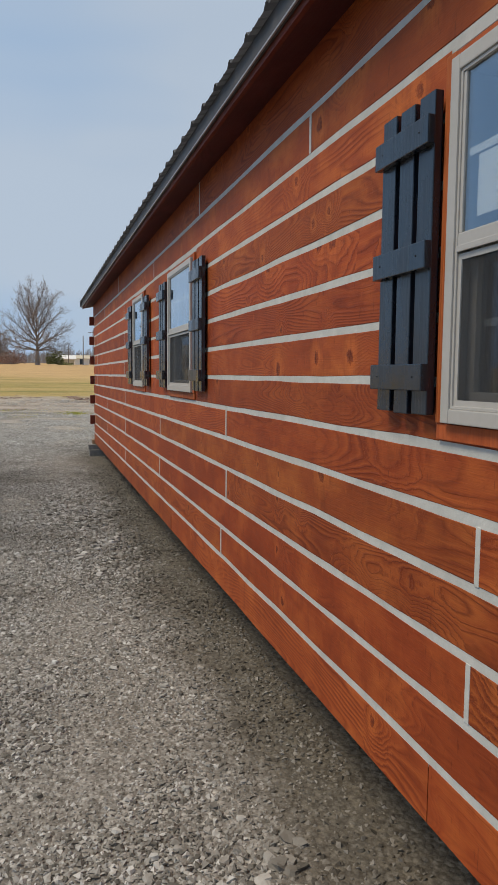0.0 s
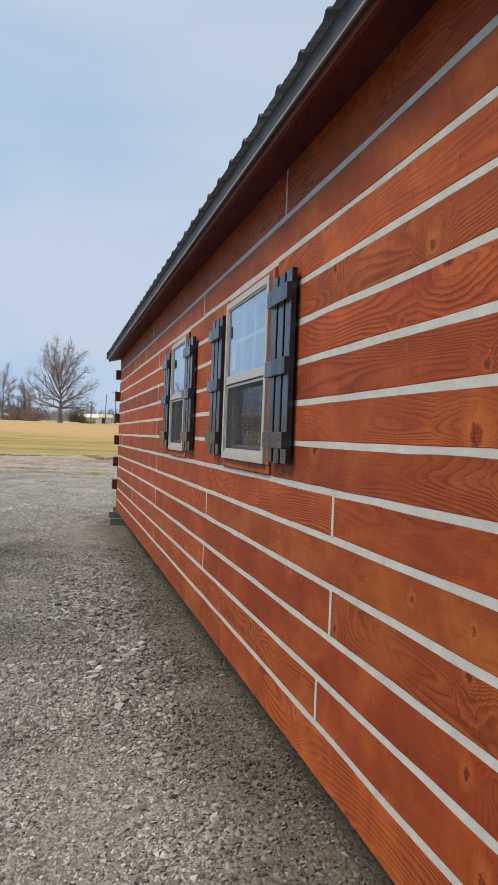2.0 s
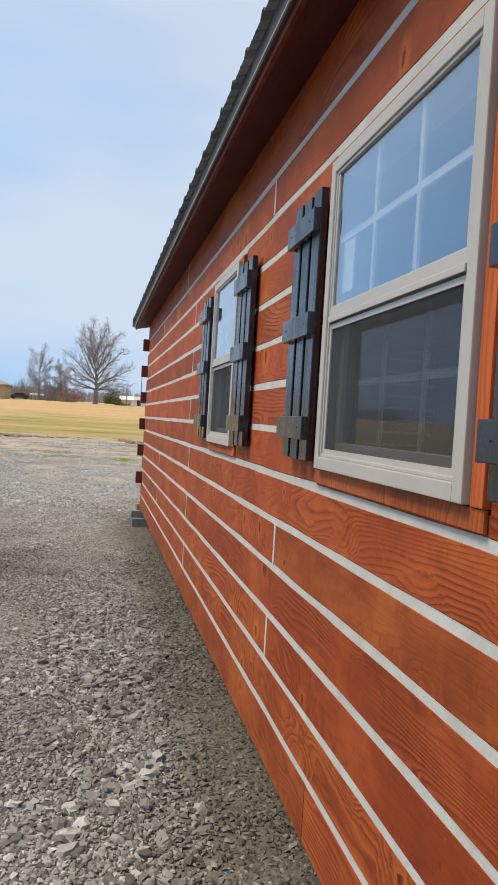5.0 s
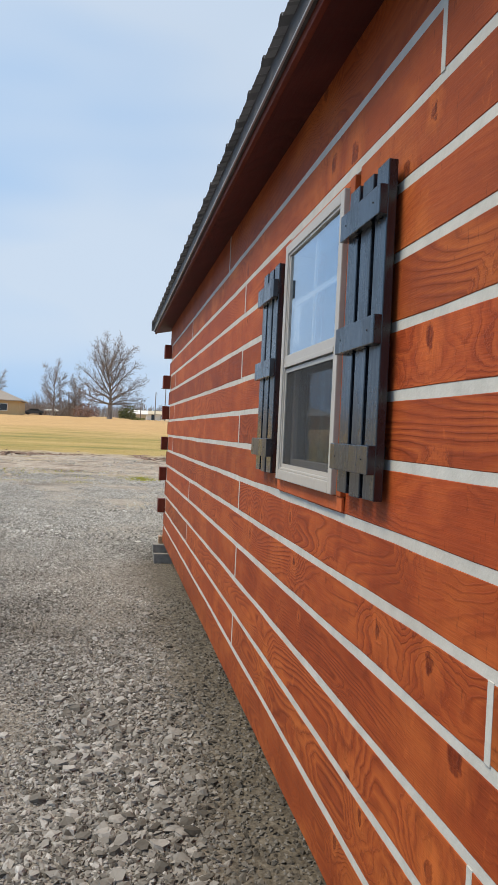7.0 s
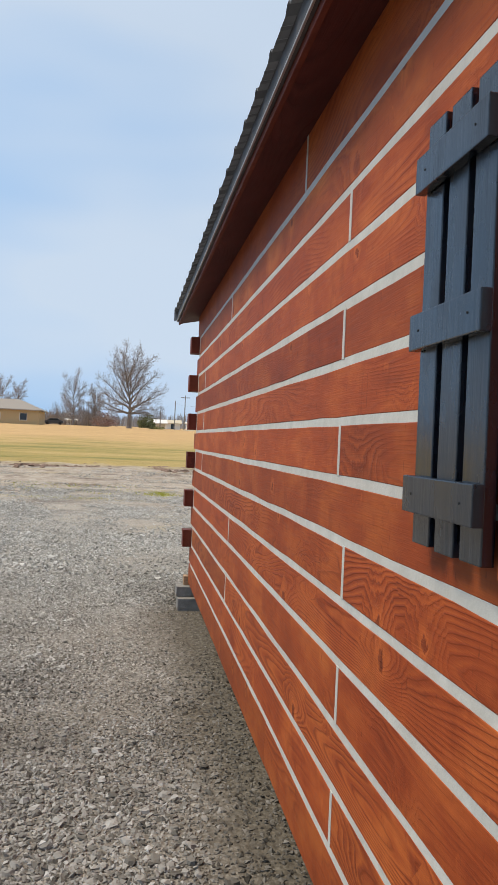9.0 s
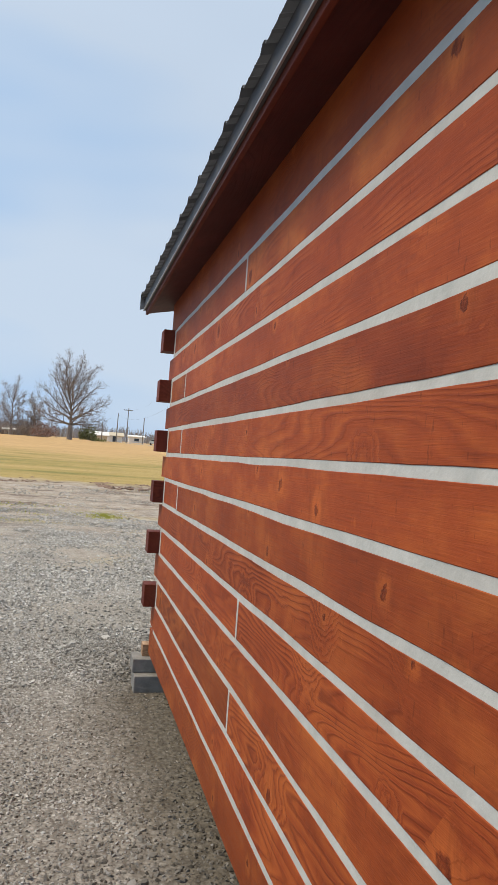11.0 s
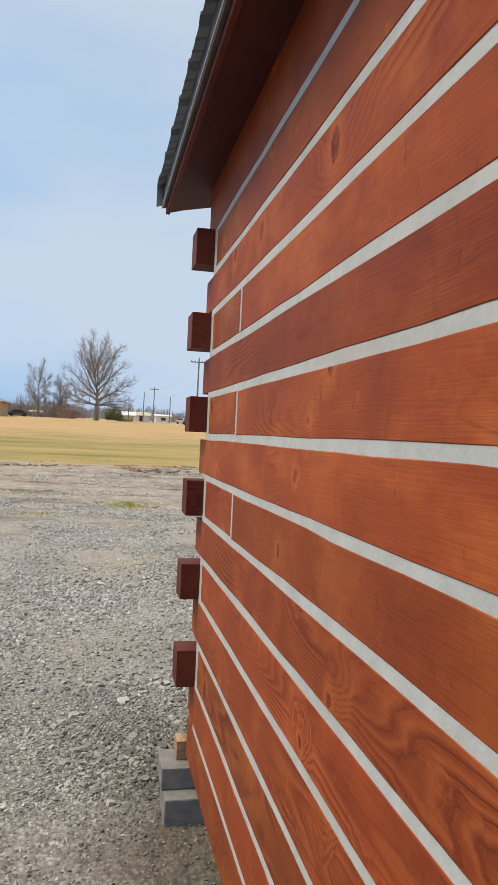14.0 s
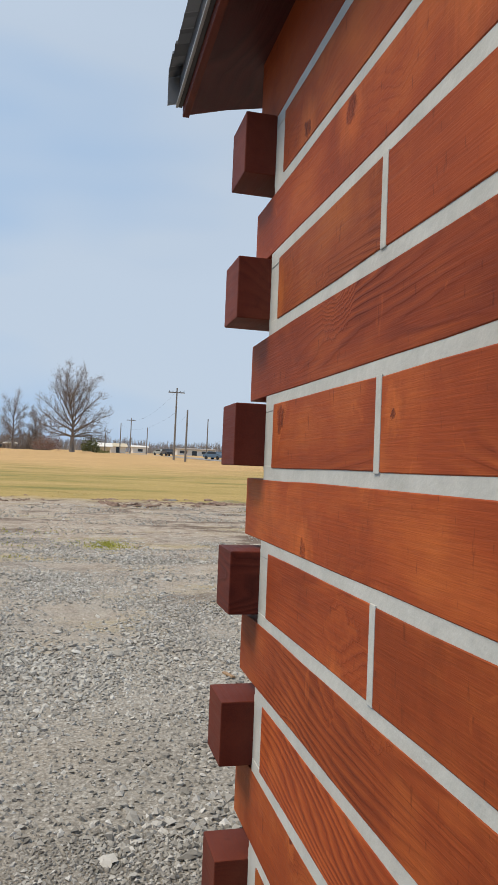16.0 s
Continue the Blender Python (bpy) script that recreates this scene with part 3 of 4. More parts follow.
# ---- windows ----
def make_window(name, y0, y1, cols):
    win = tagged(empty(name, 0.975, (y0 + y1) / 2, WIN_Z0), "clay vinyl single-hung window with white grilles and a lower insect screen", "window", kind="structure")
    z0, z1 = WIN_Z0, WIN_Z1
    xf, xb = 0.993, 1.11
    f = 0.036
    bm = box(xf, xb, y0, y0 + f, z0, z1, 0.003)
    box(xf, xb, y1 - f, y1, z0, z1, 0.003, bm)
    box(xf, xb, y0 + f, y1 - f, z0, z0 + f, 0.003, bm)
    box(xf, xb, y0 + f, y1 - f, z1 - f, z1, 0.003, bm)
    s = 0.009
    for a, b, c, d in ((y0 + f, y0 + f + s, z0 + f, z1 - f), (y1 - f - s, y1 - f, z0 + f, z1 - f), (y0 + f + s, y1 - f - s, z0 + f, z0 + f + s), (y0 + f + s, y1 - f - s, z1 - f - s, z1 - f)):
        box(xf + 0.005, xb, a, b, c, d, 0.002, bm)
    thing_part("window_frame", bm, VINYL, win)
    zm = (z0 + z1) / 2 - 0.005
    a, b = y0 + f + s, y1 - f - s
    # upper sash
    bm = box(xf + 0.006, xf + 0.04, a, b, zm - 0.012, zm + 0.026, 0.003)
    box(xf + 0.001, xf + 0.0055, a, b, zm - 0.020, zm - 0.004, 0.002, bm)
    box(xf + 0.008, xf + 0.04, a, a + 0.012, zm + 0.026, z1 - f - s, 0.002, bm)
    box(xf + 0.008, xf + 0.04, b - 0.012, b, zm + 0.026, z1 - f - s, 0.002, bm)
    thing_part("upper_sash", bm, VINYL, win)
    ua, ub, uc, ud = a + 0.012, b - 0.012, zm + 0.026, z1 - f - s
    g = thing_part("pane", box(xf + 0.013, xf + 0.017, ua, ub, uc, ud), GLASS, win)
    g.visible_shadow = False
    # lower sash sits further in
    sw = 0.034
    bm = box(xf + 0.042, xf + 0.075, a, b, z0 + f + s, z0 + f + s + sw, 0.003)
    box(xf + 0.042, xf + 0.075, a, b, zm - 0.02, zm + 0.012, 0.003, bm)
    box(xf + 0.042, xf + 0.075, a, a + sw, z0 + f + s + sw, zm - 0.02, 0.003, bm)
    box(xf + 0.042, xf + 0.075, b - sw, b, z0 + f + s + sw, zm - 0.02, 0.003, bm)
    thing_part("lower_sash", bm, VINYL, win)
    la, lb, lc, ld = a + sw, b - sw, z0 + f + s + sw, zm - 0.02
    g = thing_part("pane", box(xf + 0.056, xf + 0.060, la, lb, lc, ld), GLASS, win)
    g.visible_shadow = False
    # grilles behind each pane
    for (pa, pb, pc, pd, x) in ((ua, ub, uc, ud, xf + 0.022), (la, lb, lc, ld, xf + 0.065)):
        for k in range(1, cols):
            y = pa + (pb - pa) * k / cols
            thing_part("muntin", box(x, x + 0.007, y - 0.009, y + 0.009, pc, pd), GRILLE, win)
        zc = (pc + pd) / 2
        thing_part("muntin", box(x + 0.0005, x + 0.0065, pa, pb, zc - 0.009, zc + 0.009), GRILLE, win)
    # insect screen with its slim frame
    bm = box(xf + 0.010, xf + 0.018, a, a + 0.014, z0 + f + s, zm - 0.024)
    box(xf + 0.010, xf + 0.018, b - 0.014, b, z0 + f + s, zm - 0.024, 0, bm)
    box(xf + 0.010, xf + 0.018, a + 0.014, b - 0.014, z0 + f + s, z0 + f + s + 0.014, 0, bm)
    box(xf + 0.010, xf + 0.018, a + 0.014, b - 0.014, zm - 0.038, zm - 0.024, 0, bm)
    thing_part("screen_frame", bm, VINYL, win)
    thing_part("insect_screen", box(xf + 0.0135, xf + 0.0145, a + 0.014, b - 0.014, z0 + f + s + 0.014, zm - 0.038), SCREEN, win)
    thing_part("sticker", box(xf + 0.0185, xf + 0.0195, ub - 0.125, ub - 0.045, uc + 0.03, uc + 0.17), PAPER, win, "plain white paper sticker inside the glass")
    # stained casing boards in the log opening
    for yy0, yy1 in ((y0 - 0.046, y0 - 0.003), (y1 + 0.003, y1 + 0.046)):
        thing_part("casing", box(1.008, 1.15, yy0, yy1, z0 - 0.0025, z1 + 0.024, 0.003), TRIM, win, "orange stained casing board")
    thing_part("casing", box(1.009, 1.15, y0 - 0.003, y1 + 0.003, z1 + 0.003, z1 + 0.022, 0.002), TRIM, win)
    thing_part("casing", box(1.0125, 1.0215, y0 - 0.046, y1 + 0.046, 1.432, z0 - 0.0035, 0.002), TRIM, win, "orange stained casing board")
    return win


for i, (y0, y1, cols) in enumerate(WINDOWS):
    make_window("window_%d" % (i + 1), y0, y1, cols)

# ---- shutters ----


def make_shutter():
    sh = empty("window_shutter", 0, 0, 0)
    w, h = 0.278, 0.816
    sw, gap = 0.076, 0.025
    rng = random.Random(4)
    for k in range(3):
        y = k * (sw + gap)
        dz = rng.uniform(-0.006, 0.006)
        thing_part("slat", box(0.984, 1.008, y, y + sw, dz, h + dz, 0.0025), SHUTTER, sh)
    for z in (0.060, 0.372, 0.680):
        b = thing_part("batten", box(0.962, 0.983, -0.006, w + 0.006, z, z + 0.070, 0.0025), SHUTTER, sh)
        for y in (0.038, 0.240):
            bm = bmesh.new()
            tube(bm, (0.963, y, z + 0.036), (0.9605, y, z + 0.036), 0.0028, 0.002, 8)
            under(part("screw", bm, STEEL), b)
    # spacers that hold it off the logs
    for z in (0.10, 0.41, 0.730):
        thing_part("spacer", box(1.008, 1.022, 0.03, w - 0.03, z, z + 0.03), SHUTTER, sh)
    return tagged(sh, "black stained board and batten shutter screwed to the logs", "shutter", group="shutters beside the windows")


first = make_shutter()
first.location = (0, 1.668, 1.496)
for y in (4.300, 5.590, 6.535, 7.640):
    copy_thing(first, pose(0, y, 1.496))

# ---- eave and roof ----
EAVE_Y1, EAVE_Y0 = 13.40, -1.45
bm = bmesh.new()
sec = [(0.872, 2.765), (1.20, 2.835), (1.20, 2.855), (0.872, 2.785)]
lo = [bm.verts.new((x, EAVE_Y0, z)) for x, z in sec]
hi = [bm.verts.new((x, EAVE_Y1 - 0.02, z)) for x, z in sec]
for i in range(4):
    j = (i + 1) % 4
    bm.faces.new((lo[i], lo[j], hi[j], hi[i]))
bm.faces.new(lo[::-1])
bm.faces.new(hi)
roof = tagged(empty("roof", 3.1, 6, 2.76), "charcoal ribbed metal roof with stained fascia and soffit boards", "roof", kind="structure")
thing_part("soffit", bm, SOFFIT_SHADED, roof, "stained soffit board, coloured darker for the shade under the eave")
thing_part("fascia", box(0.852, 0.8715, EAVE_Y0, EAVE_Y1 + 0.002, 2.757, 2.86, 0.003), LOG_SHADED, roof, "red-brown stained fascia board")
bm = bmesh.new()
sec = [(0.8725, 2.766), (3.1, 3.42), (3.1, 3.52), (0.8725, 2.862)]
lo = [bm.verts.new((x, EAVE_Y1 - 0.018, z)) for x, z in sec]
hi = [bm.verts.new((x, EAVE_Y1, z)) for x, z in sec]
for i in range(4):
    j = (i + 1) % 4
    bm.faces.new((lo[i], hi[i], hi[j], lo[j]))
bm.faces.new(lo)
bm.faces.new(hi[::-1])
thing_part("fascia", bm, LOG_SHADED, roof)
bm = box(0.840, 0.851, EAVE_Y0, EAVE_Y1 + 0.004, 2.785, 2.875, 0.001)
thing_part("drip_lip", box(0.832, 0.8395, EAVE_Y0, EAVE_Y1 + 0.004, 2.783, 2.791, 0.001), LIP, roof, "bright thin metal lip")
thing_part("drip_edge", bm, FLASH, roof, "grey metal drip edge")
PITCH_R = 0.32
RIB0, RIB = 8.022 - 0.25 * 38, 0.25


def panel():
    """Ribbed sheet from eave to ridge, rising to the ridge line."""
    prof = []
    y = RIB0
    while y < EAVE_Y1:
        prof += [(y - 0.030, 0.0), (y - 0.010, 0.022), (y + 0.010, 0.022), (y + 0.030, 0.0)]
        for k in (0.09, 0.16):
            prof += [(y + k - 0.012, 0.0), (y + k, 0.004), (y + k + 0.012, 0.0)]
        y += RIB
    prof.append((EAVE_Y1 + 0.012, 0.0))
    bm2 = bmesh.new()
    rows = []
    for x in (0.808, 1.4, 3.1):
        z = 2.868 + (x - 0.8) * PITCH_R
        rows.append([bm2.verts.new((x, yy, z + dz)) for yy, dz in prof if yy <= EAVE_Y1 + 0.013])
    for a, b in zip(rows, rows[1:]):
        for i in range(len(a) - 1):
            bm2.faces.new((a[i], a[i + 1], b[i + 1], b[i]))
    bmesh.ops.solidify(bm2, geom=bm2.faces[:], thickness=0.004)
    return bm2


thing_part("roof_sheet", panel(), ROOF, roof, "charcoal ribbed metal sheet")
bm = bmesh.new()
sec = [(3.1, 3.604), (5.4, 2.868), (5.4, 2.85), (3.1, 3.58)]
lo = [bm.verts.new((x, EAVE_Y0, z)) for x, z in sec]
hi = [bm.verts.new((x, EAVE_Y1, z)) for x, z in sec]
for i in range(4):
    j = (i + 1) % 4
    bm.faces.new((lo[i], lo[j], hi[j], hi[i]))
bm.faces.new(lo[::-1])
bm.faces.new(hi)
thing_part("roof_sheet", bm, ROOF, roof)
# bent rake trim at the gable end
bm = bmesh.new()
sec = [(EAVE_Y1 + 0.010, -0.080), (EAVE_Y1 + 0.016, -0.080), (EAVE_Y1 + 0.024, 0.030), (EAVE_Y1 - 0.060, 0.038), (EAVE_Y1 - 0.060, 0.030), (EAVE_Y1 + 0.016, 0.022)]
rows = []
for x in (0.809, 0.820, 3.1):
    rows.append([bm.verts.new((x, y, 2.868 + (x - 0.8) * PITCH_R + z)) for y, z in sec])
for a, b in zip(rows, rows[1:]):
    for i in range(6):
        j = (i + 1) % 6
        bm.faces.new((a[i], a[j], b[j], b[i]))
bm.faces.new(rows[0][::-1])
bm.faces.new(rows[-1])
thing_part("rake_trim", bm, LIP, roof, "bent grey metal rake trim")
# gable infill above the end walls
for yy in (START_Y, 13.0):
    bm = bmesh.new()
    tri = [(1.1, 2.862), (5.15, 2.862), (3.1, 3.50)]
    a = [bm.verts.new((x, yy, z)) for x, z in tri]
    b = [bm.verts.new((x, yy + 0.13, z)) for x, z in tri]
    bm.faces.new(a)
    bm.faces.new(b[::-1])
    for i in range(3):
        j = (i + 1) % 3
        bm.faces.new((a[i], b[i], b[j], a[j]))
    tagged(part("gable", bm, LOG_SHADED), "stained wood gable infill under the roof", "wall", kind="structure")

# ---- supports at the corner ----


def worn_block(name, x0, x1, y0, y1, z0, z1, label):
    bm2 = box(x0, x1, y0, y1, z0, z1, 0.006)
    bmesh.ops.subdivide_edges(bm2, edges=[e for e in bm2.edges if e.calc_length() > 0.05], cuts=3, use_grid_fill=True)
    for v in bm2.verts:
        v.co += 0.0025 * Vector((noise.noise(v.co * 30), noise.noise(v.co * 30 + Vector((9, 0, 0))), noise.noise(v.co * 30 + Vector((0, 9, 0)))))
    return tagged(part(name, bm2, CONCRETE), label, "concrete block", group="blocks under the corner")


worn_block("concrete_block", 0.925, 1.33, 13.0, 13.195, 0.115, 0.247, "grey solid concrete block lying on the gravel")
worn_block("concrete_block", 0.917, 1.32, 13.085, 13.28, 0.248, 0.338, "grey solid concrete block stacked under the cabin corner")
tagged(part("wood_shim", box(0.985, 1.30, 13.16, 13.25, 0.339, 0.42, 0.003), RAW), "short raw lumber shim on the block stack", "lumber")

# ---- gravel ----


OCTA = ([(1, 0, 0), (0, 1, 0), (-1, 0, 0), (0, -1, 0), (0, 0, 1), (0, 0, -1)],
        [(0, 1, 4), (1, 2, 4), (2, 3, 4), (3, 0, 4), (1, 0, 5), (2, 1, 5), (3, 2, 5), (0, 3, 5)])


def slab_shape():
    """A flattened stone with a broken rim: two rings of six corners and two caps."""
    pts = [(math.cos(k * math.pi / 3) * q, math.sin(k * math.pi / 3) * q, h) for q, h in ((0.72, 0.85), (1.0, -0.2)) for k in range(6)]
    pts += [(0, 0, 1.0), (0, 0, -0.8)]
    tris = []
    for k in range(6):
        j = (k + 1) % 6
        tris += [(12, k, j), (k, k + 6, j + 6), (k, j + 6, j), (13, j + 6, k + 6)]
    return pts, tris


def stones(name, shape, px, py, r, rng, flat, tip_max, sink, material):
    """Many broken stones in one mesh: centres, radii, flatness and tilt."""
    base, fac = np.array(shape[0], float), np.array(shape[1])
    c, nv, nf = len(px), len(base), len(fac)
    v = base[None] * rng.uniform(0.66, 1.2, (c, nv, 1)) + rng.uniform(-0.22, 0.22, (c, nv, 3))
    v = v * np.stack([rng.uniform(0.7, 1.4, c), rng.uniform(0.7, 1.3, c), rng.uniform(*flat, c)], 1)[:, None]
    a, tip = rng.uniform(0, 6.283, c), rng.uniform(-tip_max, tip_max, c)
    ca, sa, ct, st = (q[:, None] for q in (np.cos(a), np.sin(a), np.cos(tip), np.sin(tip)))
    v = np.stack([v[..., 0] * ct + v[..., 2] * st, v[..., 1], v[..., 2] * ct - v[..., 0] * st], 2)
    v = np.stack([v[..., 0] * ca - v[..., 1] * sa, v[..., 0] * sa + v[..., 1] * ca, v[..., 2]], 2) * r[:, None, None]
    gz = np.array([ground_z(q) + 0.012 * noise.noise((p * 0.8, q * 0.8, 0)) for p, q in zip(px, py)])
    v += np.stack([px, py, gz + r * sink], 1)[:, None]
    f = fac[None] + nv * np.arange(c)[:, None, None]
    me = bpy.data.meshes.new(name)
    me.vertices.add(c * nv)
    me.vertices.foreach_set("co", v.astype(np.float32).ravel())
    me.loops.add(c * nf * 3)
    me.loops.foreach_set("vertex_index", f.astype(np.int32).ravel())
    me.polygons.add(c * nf)
    me.polygons.foreach_set("loop_start", np.arange(0, c * nf * 3, 3, dtype=np.int32))
    me.update(calc_edges=True)
    me.shade_flat()
    me.materials.append(material)
    return new(name, me)


def coarse(x, y):
    """Where the larger stones gather: drifts in the yard, thickest off the middle of the wall."""
    return noise.noise((x * 0.9, y * 0.6, 4)) + 0.5 * noise.noise((x * 2.3, y * 2.1, 6)) + 0.85 * math.exp(-((x - 0.55) / 0.42) ** 2 - ((y - 8.6) / 1.7) ** 2)


def build_gravel(x0, x1, y0, y1, gap, seed, name, cover=1.0, size=1.0):
    """Small chips packed side by side, thinner where earth shows, finer in the dusty patches."""
    rng = np.random.default_rng(seed)
    gx, gy = np.meshgrid(np.arange(x0, x1, gap), np.arange(y0, y1, gap))
    px = gx.ravel() + rng.uniform(-0.55, 0.55, gx.size) * gap
    py = gy.ravel() + rng.uniform(-0.55, 0.55, gx.size) * gap
    count = gx.size
    thin = np.array([coarse(p, q) for p, q in zip(px, py)])
    keep = (thin + rng.uniform(-0.5, 0.5, count) > -0.62) & (rng.random(count) < cover)
    keep &= (px < 0.62 + 0.25 * rng.random(count)) | (rng.random(count) < 0.5) | (py > 13.2)
    bare = np.array([noise.noise((p * 0.7, q * 0.9, 2)) for p, q in zip(px, py)])
    keep &= (py < 14.6) | (bare + rng.uniform(-0.45, 0.45, count) > np.clip((py - 21.0) * 0.06, -0.5, 0.06))
    px, py, thin = px[keep], py[keep], thin[keep]
    c = len(px)
    r = size * gap * (0.38 + 0.60 * rng.random(c) ** 1.8) * (0.8 + 0.55 * np.clip(thin + 0.35, 0, 1))
    ob = stones(name, OCTA, px, py, r, rng, (0.45, 0.85), 0.9, 0.10, GRAVEL)
    return tagged(ob, "loose grey crushed limestone gravel over the yard", "gravel", kind="stuff")


def build_large_stones(x0, x1, y0, y1, count, seed, small, large):
    rng = np.random.default_rng(seed)
    px, py = rng.uniform(x0, x1, count), rng.uniform(y0, y1, count)
    thin = np.array([coarse(p, q) for p, q in zip(px, py)])
    keep = (thin + rng.uniform(-0.45, 0.45, count) > 0.12) & (px < 0.8 + 0.15 * rng.random(count) + 10 * (py > 13.4))
    px, py, thin = px[keep], py[keep], thin[keep]
    r = (small + (large - small) * rng.random(len(px)) ** 3.2) * (0.75 + 0.5 * np.clip(thin, 0, 1))
    ob = stones("coarse_gravel", slab_shape(), px, py, r, rng, (0.28, 0.6), 0.35, 0.16, GRAVEL)
    return tagged(ob, "larger pale broken limestone pieces lying in the gravel", "gravel", kind="stuff")


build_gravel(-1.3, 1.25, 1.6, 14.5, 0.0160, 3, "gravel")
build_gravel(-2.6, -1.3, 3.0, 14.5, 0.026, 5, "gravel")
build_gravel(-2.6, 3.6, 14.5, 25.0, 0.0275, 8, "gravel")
build_gravel(-6.0, 9.0, 19.0, 34.0, 0.075, 9, "gravel", 0.85, 0.46)
build_large_stones(-2.0, 1.2, 1.8, 14.0, 24000, 21, 0.0085, 0.034)
build_large_stones(-2.6, 3.6, 14.0, 26.0, 9000, 22, 0.012, 0.048)

# ---- the field and the distance ----


def bare_tree(name, x, y, height, seed, width, limbs, trunk_r, trunk_h, label):
    """Leafless tree: a forking trunk, limbs that sweep out to a rounded crown, boughs and fine twigs."""
    rng = random.Random(seed)
    foot = Vector((x, y, ground_z(y) - 0.1))
    tree = empty(name, *foot)
    bt, bl, bw = bmesh.new(), bmesh.new(), bmesh.new()

    def sweep(mesh, p, d, length, r0, r1, segs, rise, wander, sides):
        """A wandering tapered shoot; gives its joints, each with place, heading and radius."""
        joints = [(p, d, r0)]
        for k in range(segs):
            d = (d + Vector((rng.uniform(-1, 1), rng.uniform(-1, 1), rng.uniform(-1, 1))) * wander + Vector((0, 0, rise))).normalized()
            q = p + d * (length / segs)
            r = r0 + (r1 - r0) * ((k + 1) / segs) ** 0.8
            tube(mesh, p, q, joints[-1][2], r, sides)
            p = q
            joints.append((p, d, r))
        return joints

    def aside(d, tilt):
        q = d.to_track_quat("Z", "Y")
        a = rng.uniform(0, 6.283)
        return (q @ Vector((math.sin(tilt) * math.cos(a), math.sin(tilt) * math.sin(a), math.cos(tilt)))).normalized()

    tube(bt, foot, foot + Vector((0, 0, height * 0.04)), trunk_r * 1.45, trunk_r * 1.05, 9)
    stem = sweep(bt, foot + Vector((0, 0, height * 0.04)), Vector((0, 0, 1)), height * (trunk_h - 0.04), trunk_r * 1.05, trunk_r * 0.85, 3, 0.3, 0.05, 9)
    lead = sweep(bl, stem[-1][0], Vector((0, 0, 1)), height * 0.55, trunk_r * 0.7, 0.05, 9, 0.15, 0.13, 7)
    for n in range(limbs):
        up = n / (limbs - 1)
        p, d, r = lead[min(int(up ** 1.25 * 7.5), 8)]
        tilt = (1.30 - 0.92 * up) * rng.uniform(0.85, 1.12)
        a = n * 2.4 + rng.uniform(-0.4, 0.4)
        head = Vector((math.sin(tilt) * math.cos(a), math.sin(tilt) * math.sin(a), math.cos(tilt)))
        # out to the rounded shell of the crown
        scale = Vector((2 / width, 2 / width, 2.2 / height))
        o, w = (p - foot - Vector((0, 0, height * 0.545))) * scale, head * scale
        dot, ww = o.dot(w), w.dot(w)
        reach = (-dot + math.sqrt(max(dot * dot - ww * (o.dot(o) - 1), 0.04))) / ww * rng.uniform(0.78, 0.92)
        bough = sweep(bl, p, head, reach, max(trunk_r * (0.46 - 0.2 * up), 0.07), 0.028, 10, 0.035, 0.15, 6)
        for i in range(2, 11):
            for _ in range(2):
                p2, d2, r2 = bough[i]
                arm = sweep(bl, p2, aside(d2, rng.uniform(0.45, 0.95)), reach * (0.44 - 0.030 * i) * rng.uniform(0.6, 1.1), max(r2 * 0.55, 0.026), 0.014, 6, 0.05, 0.22, 4)
                for j in range(1, 7):
                    p3, d3, r3 = arm[j]
                    twig = sweep(bw, p3, aside(d3, rng.uniform(0.4, 1.0)), height * rng.uniform(0.045, 0.095), 0.016, 0.010, 3, 0.06, 0.28, 3)
                    for q in (1, 2):
                        sweep(bw, twig[q][0], aside(twig[q][1], rng.uniform(0.4, 0.9)), height * rng.uniform(0.02, 0.05), 0.010, 0.007, 2, 0.05, 0.3, 3)
    thing_part("trunk", bt, BARK, tree)
    thing_part("limb", bl, BARK, tree)
    thing_part("crown", bw, TWIG, tree)
    return tagged(tree, label, "tree")


def bush(name, x, y, w, h, count, mat, label, seed, leafy=False, category="shrub"):
    rng = random.Random(seed)
    z = ground_z(y)
    bm = bmesh.new()
    for i in range(count):
        a, r = rng.uniform(0, 6.283), w * 0.5 * rng.random() ** 0.5
        base = Vector((x + r * 0.7 * math.cos(a), y + r * 0.7 * math.sin(a), z))
        top = Vector((x + r * math.cos(a), y + r * math.sin(a), z + h * rng.uniform(0.35, 1.0) * (1 - (r / w) ** 2 * 1.6)))
        if leafy:
            c = base.lerp(top, rng.uniform(0.15, 1))
            s = rng.uniform(0.10, 0.28)
            n = Vector((rng.uniform(-1, 1), rng.uniform(-1, 1), rng.uniform(-1, 1))).normalized()
            q = n.to_track_quat("Z", "Y")
            vs = [bm.verts.new(c + q @ Vector(p) * s) for p in ((-1, 0, 0), (0, -0.6, 0.15), (1, 0, 0), (0, 0.6, 0.15))]
            bm.faces.new(vs)
        else:
            mid = base.lerp(top, 0.5) + Vector((rng.uniform(-0.3, 0.3), rng.uniform(-0.3, 0.3), 0))
            tube(bm, base, mid, 0.05, 0.035, 3)
            tube(bm, mid, top, 0.035, 0.012, 3)
            for k in range(2):
                tip = mid.lerp(top, rng.random()) + Vector((rng.uniform(-0.8, 0.8), rng.uniform(-0.8, 0.8), rng.uniform(0.3, 1.0))) * h * 0.14
                tube(bm, mid.lerp(top, 0.3), tip, 0.022, 0.010, 3)
    return tagged(part(name, bm, mat), label, category)


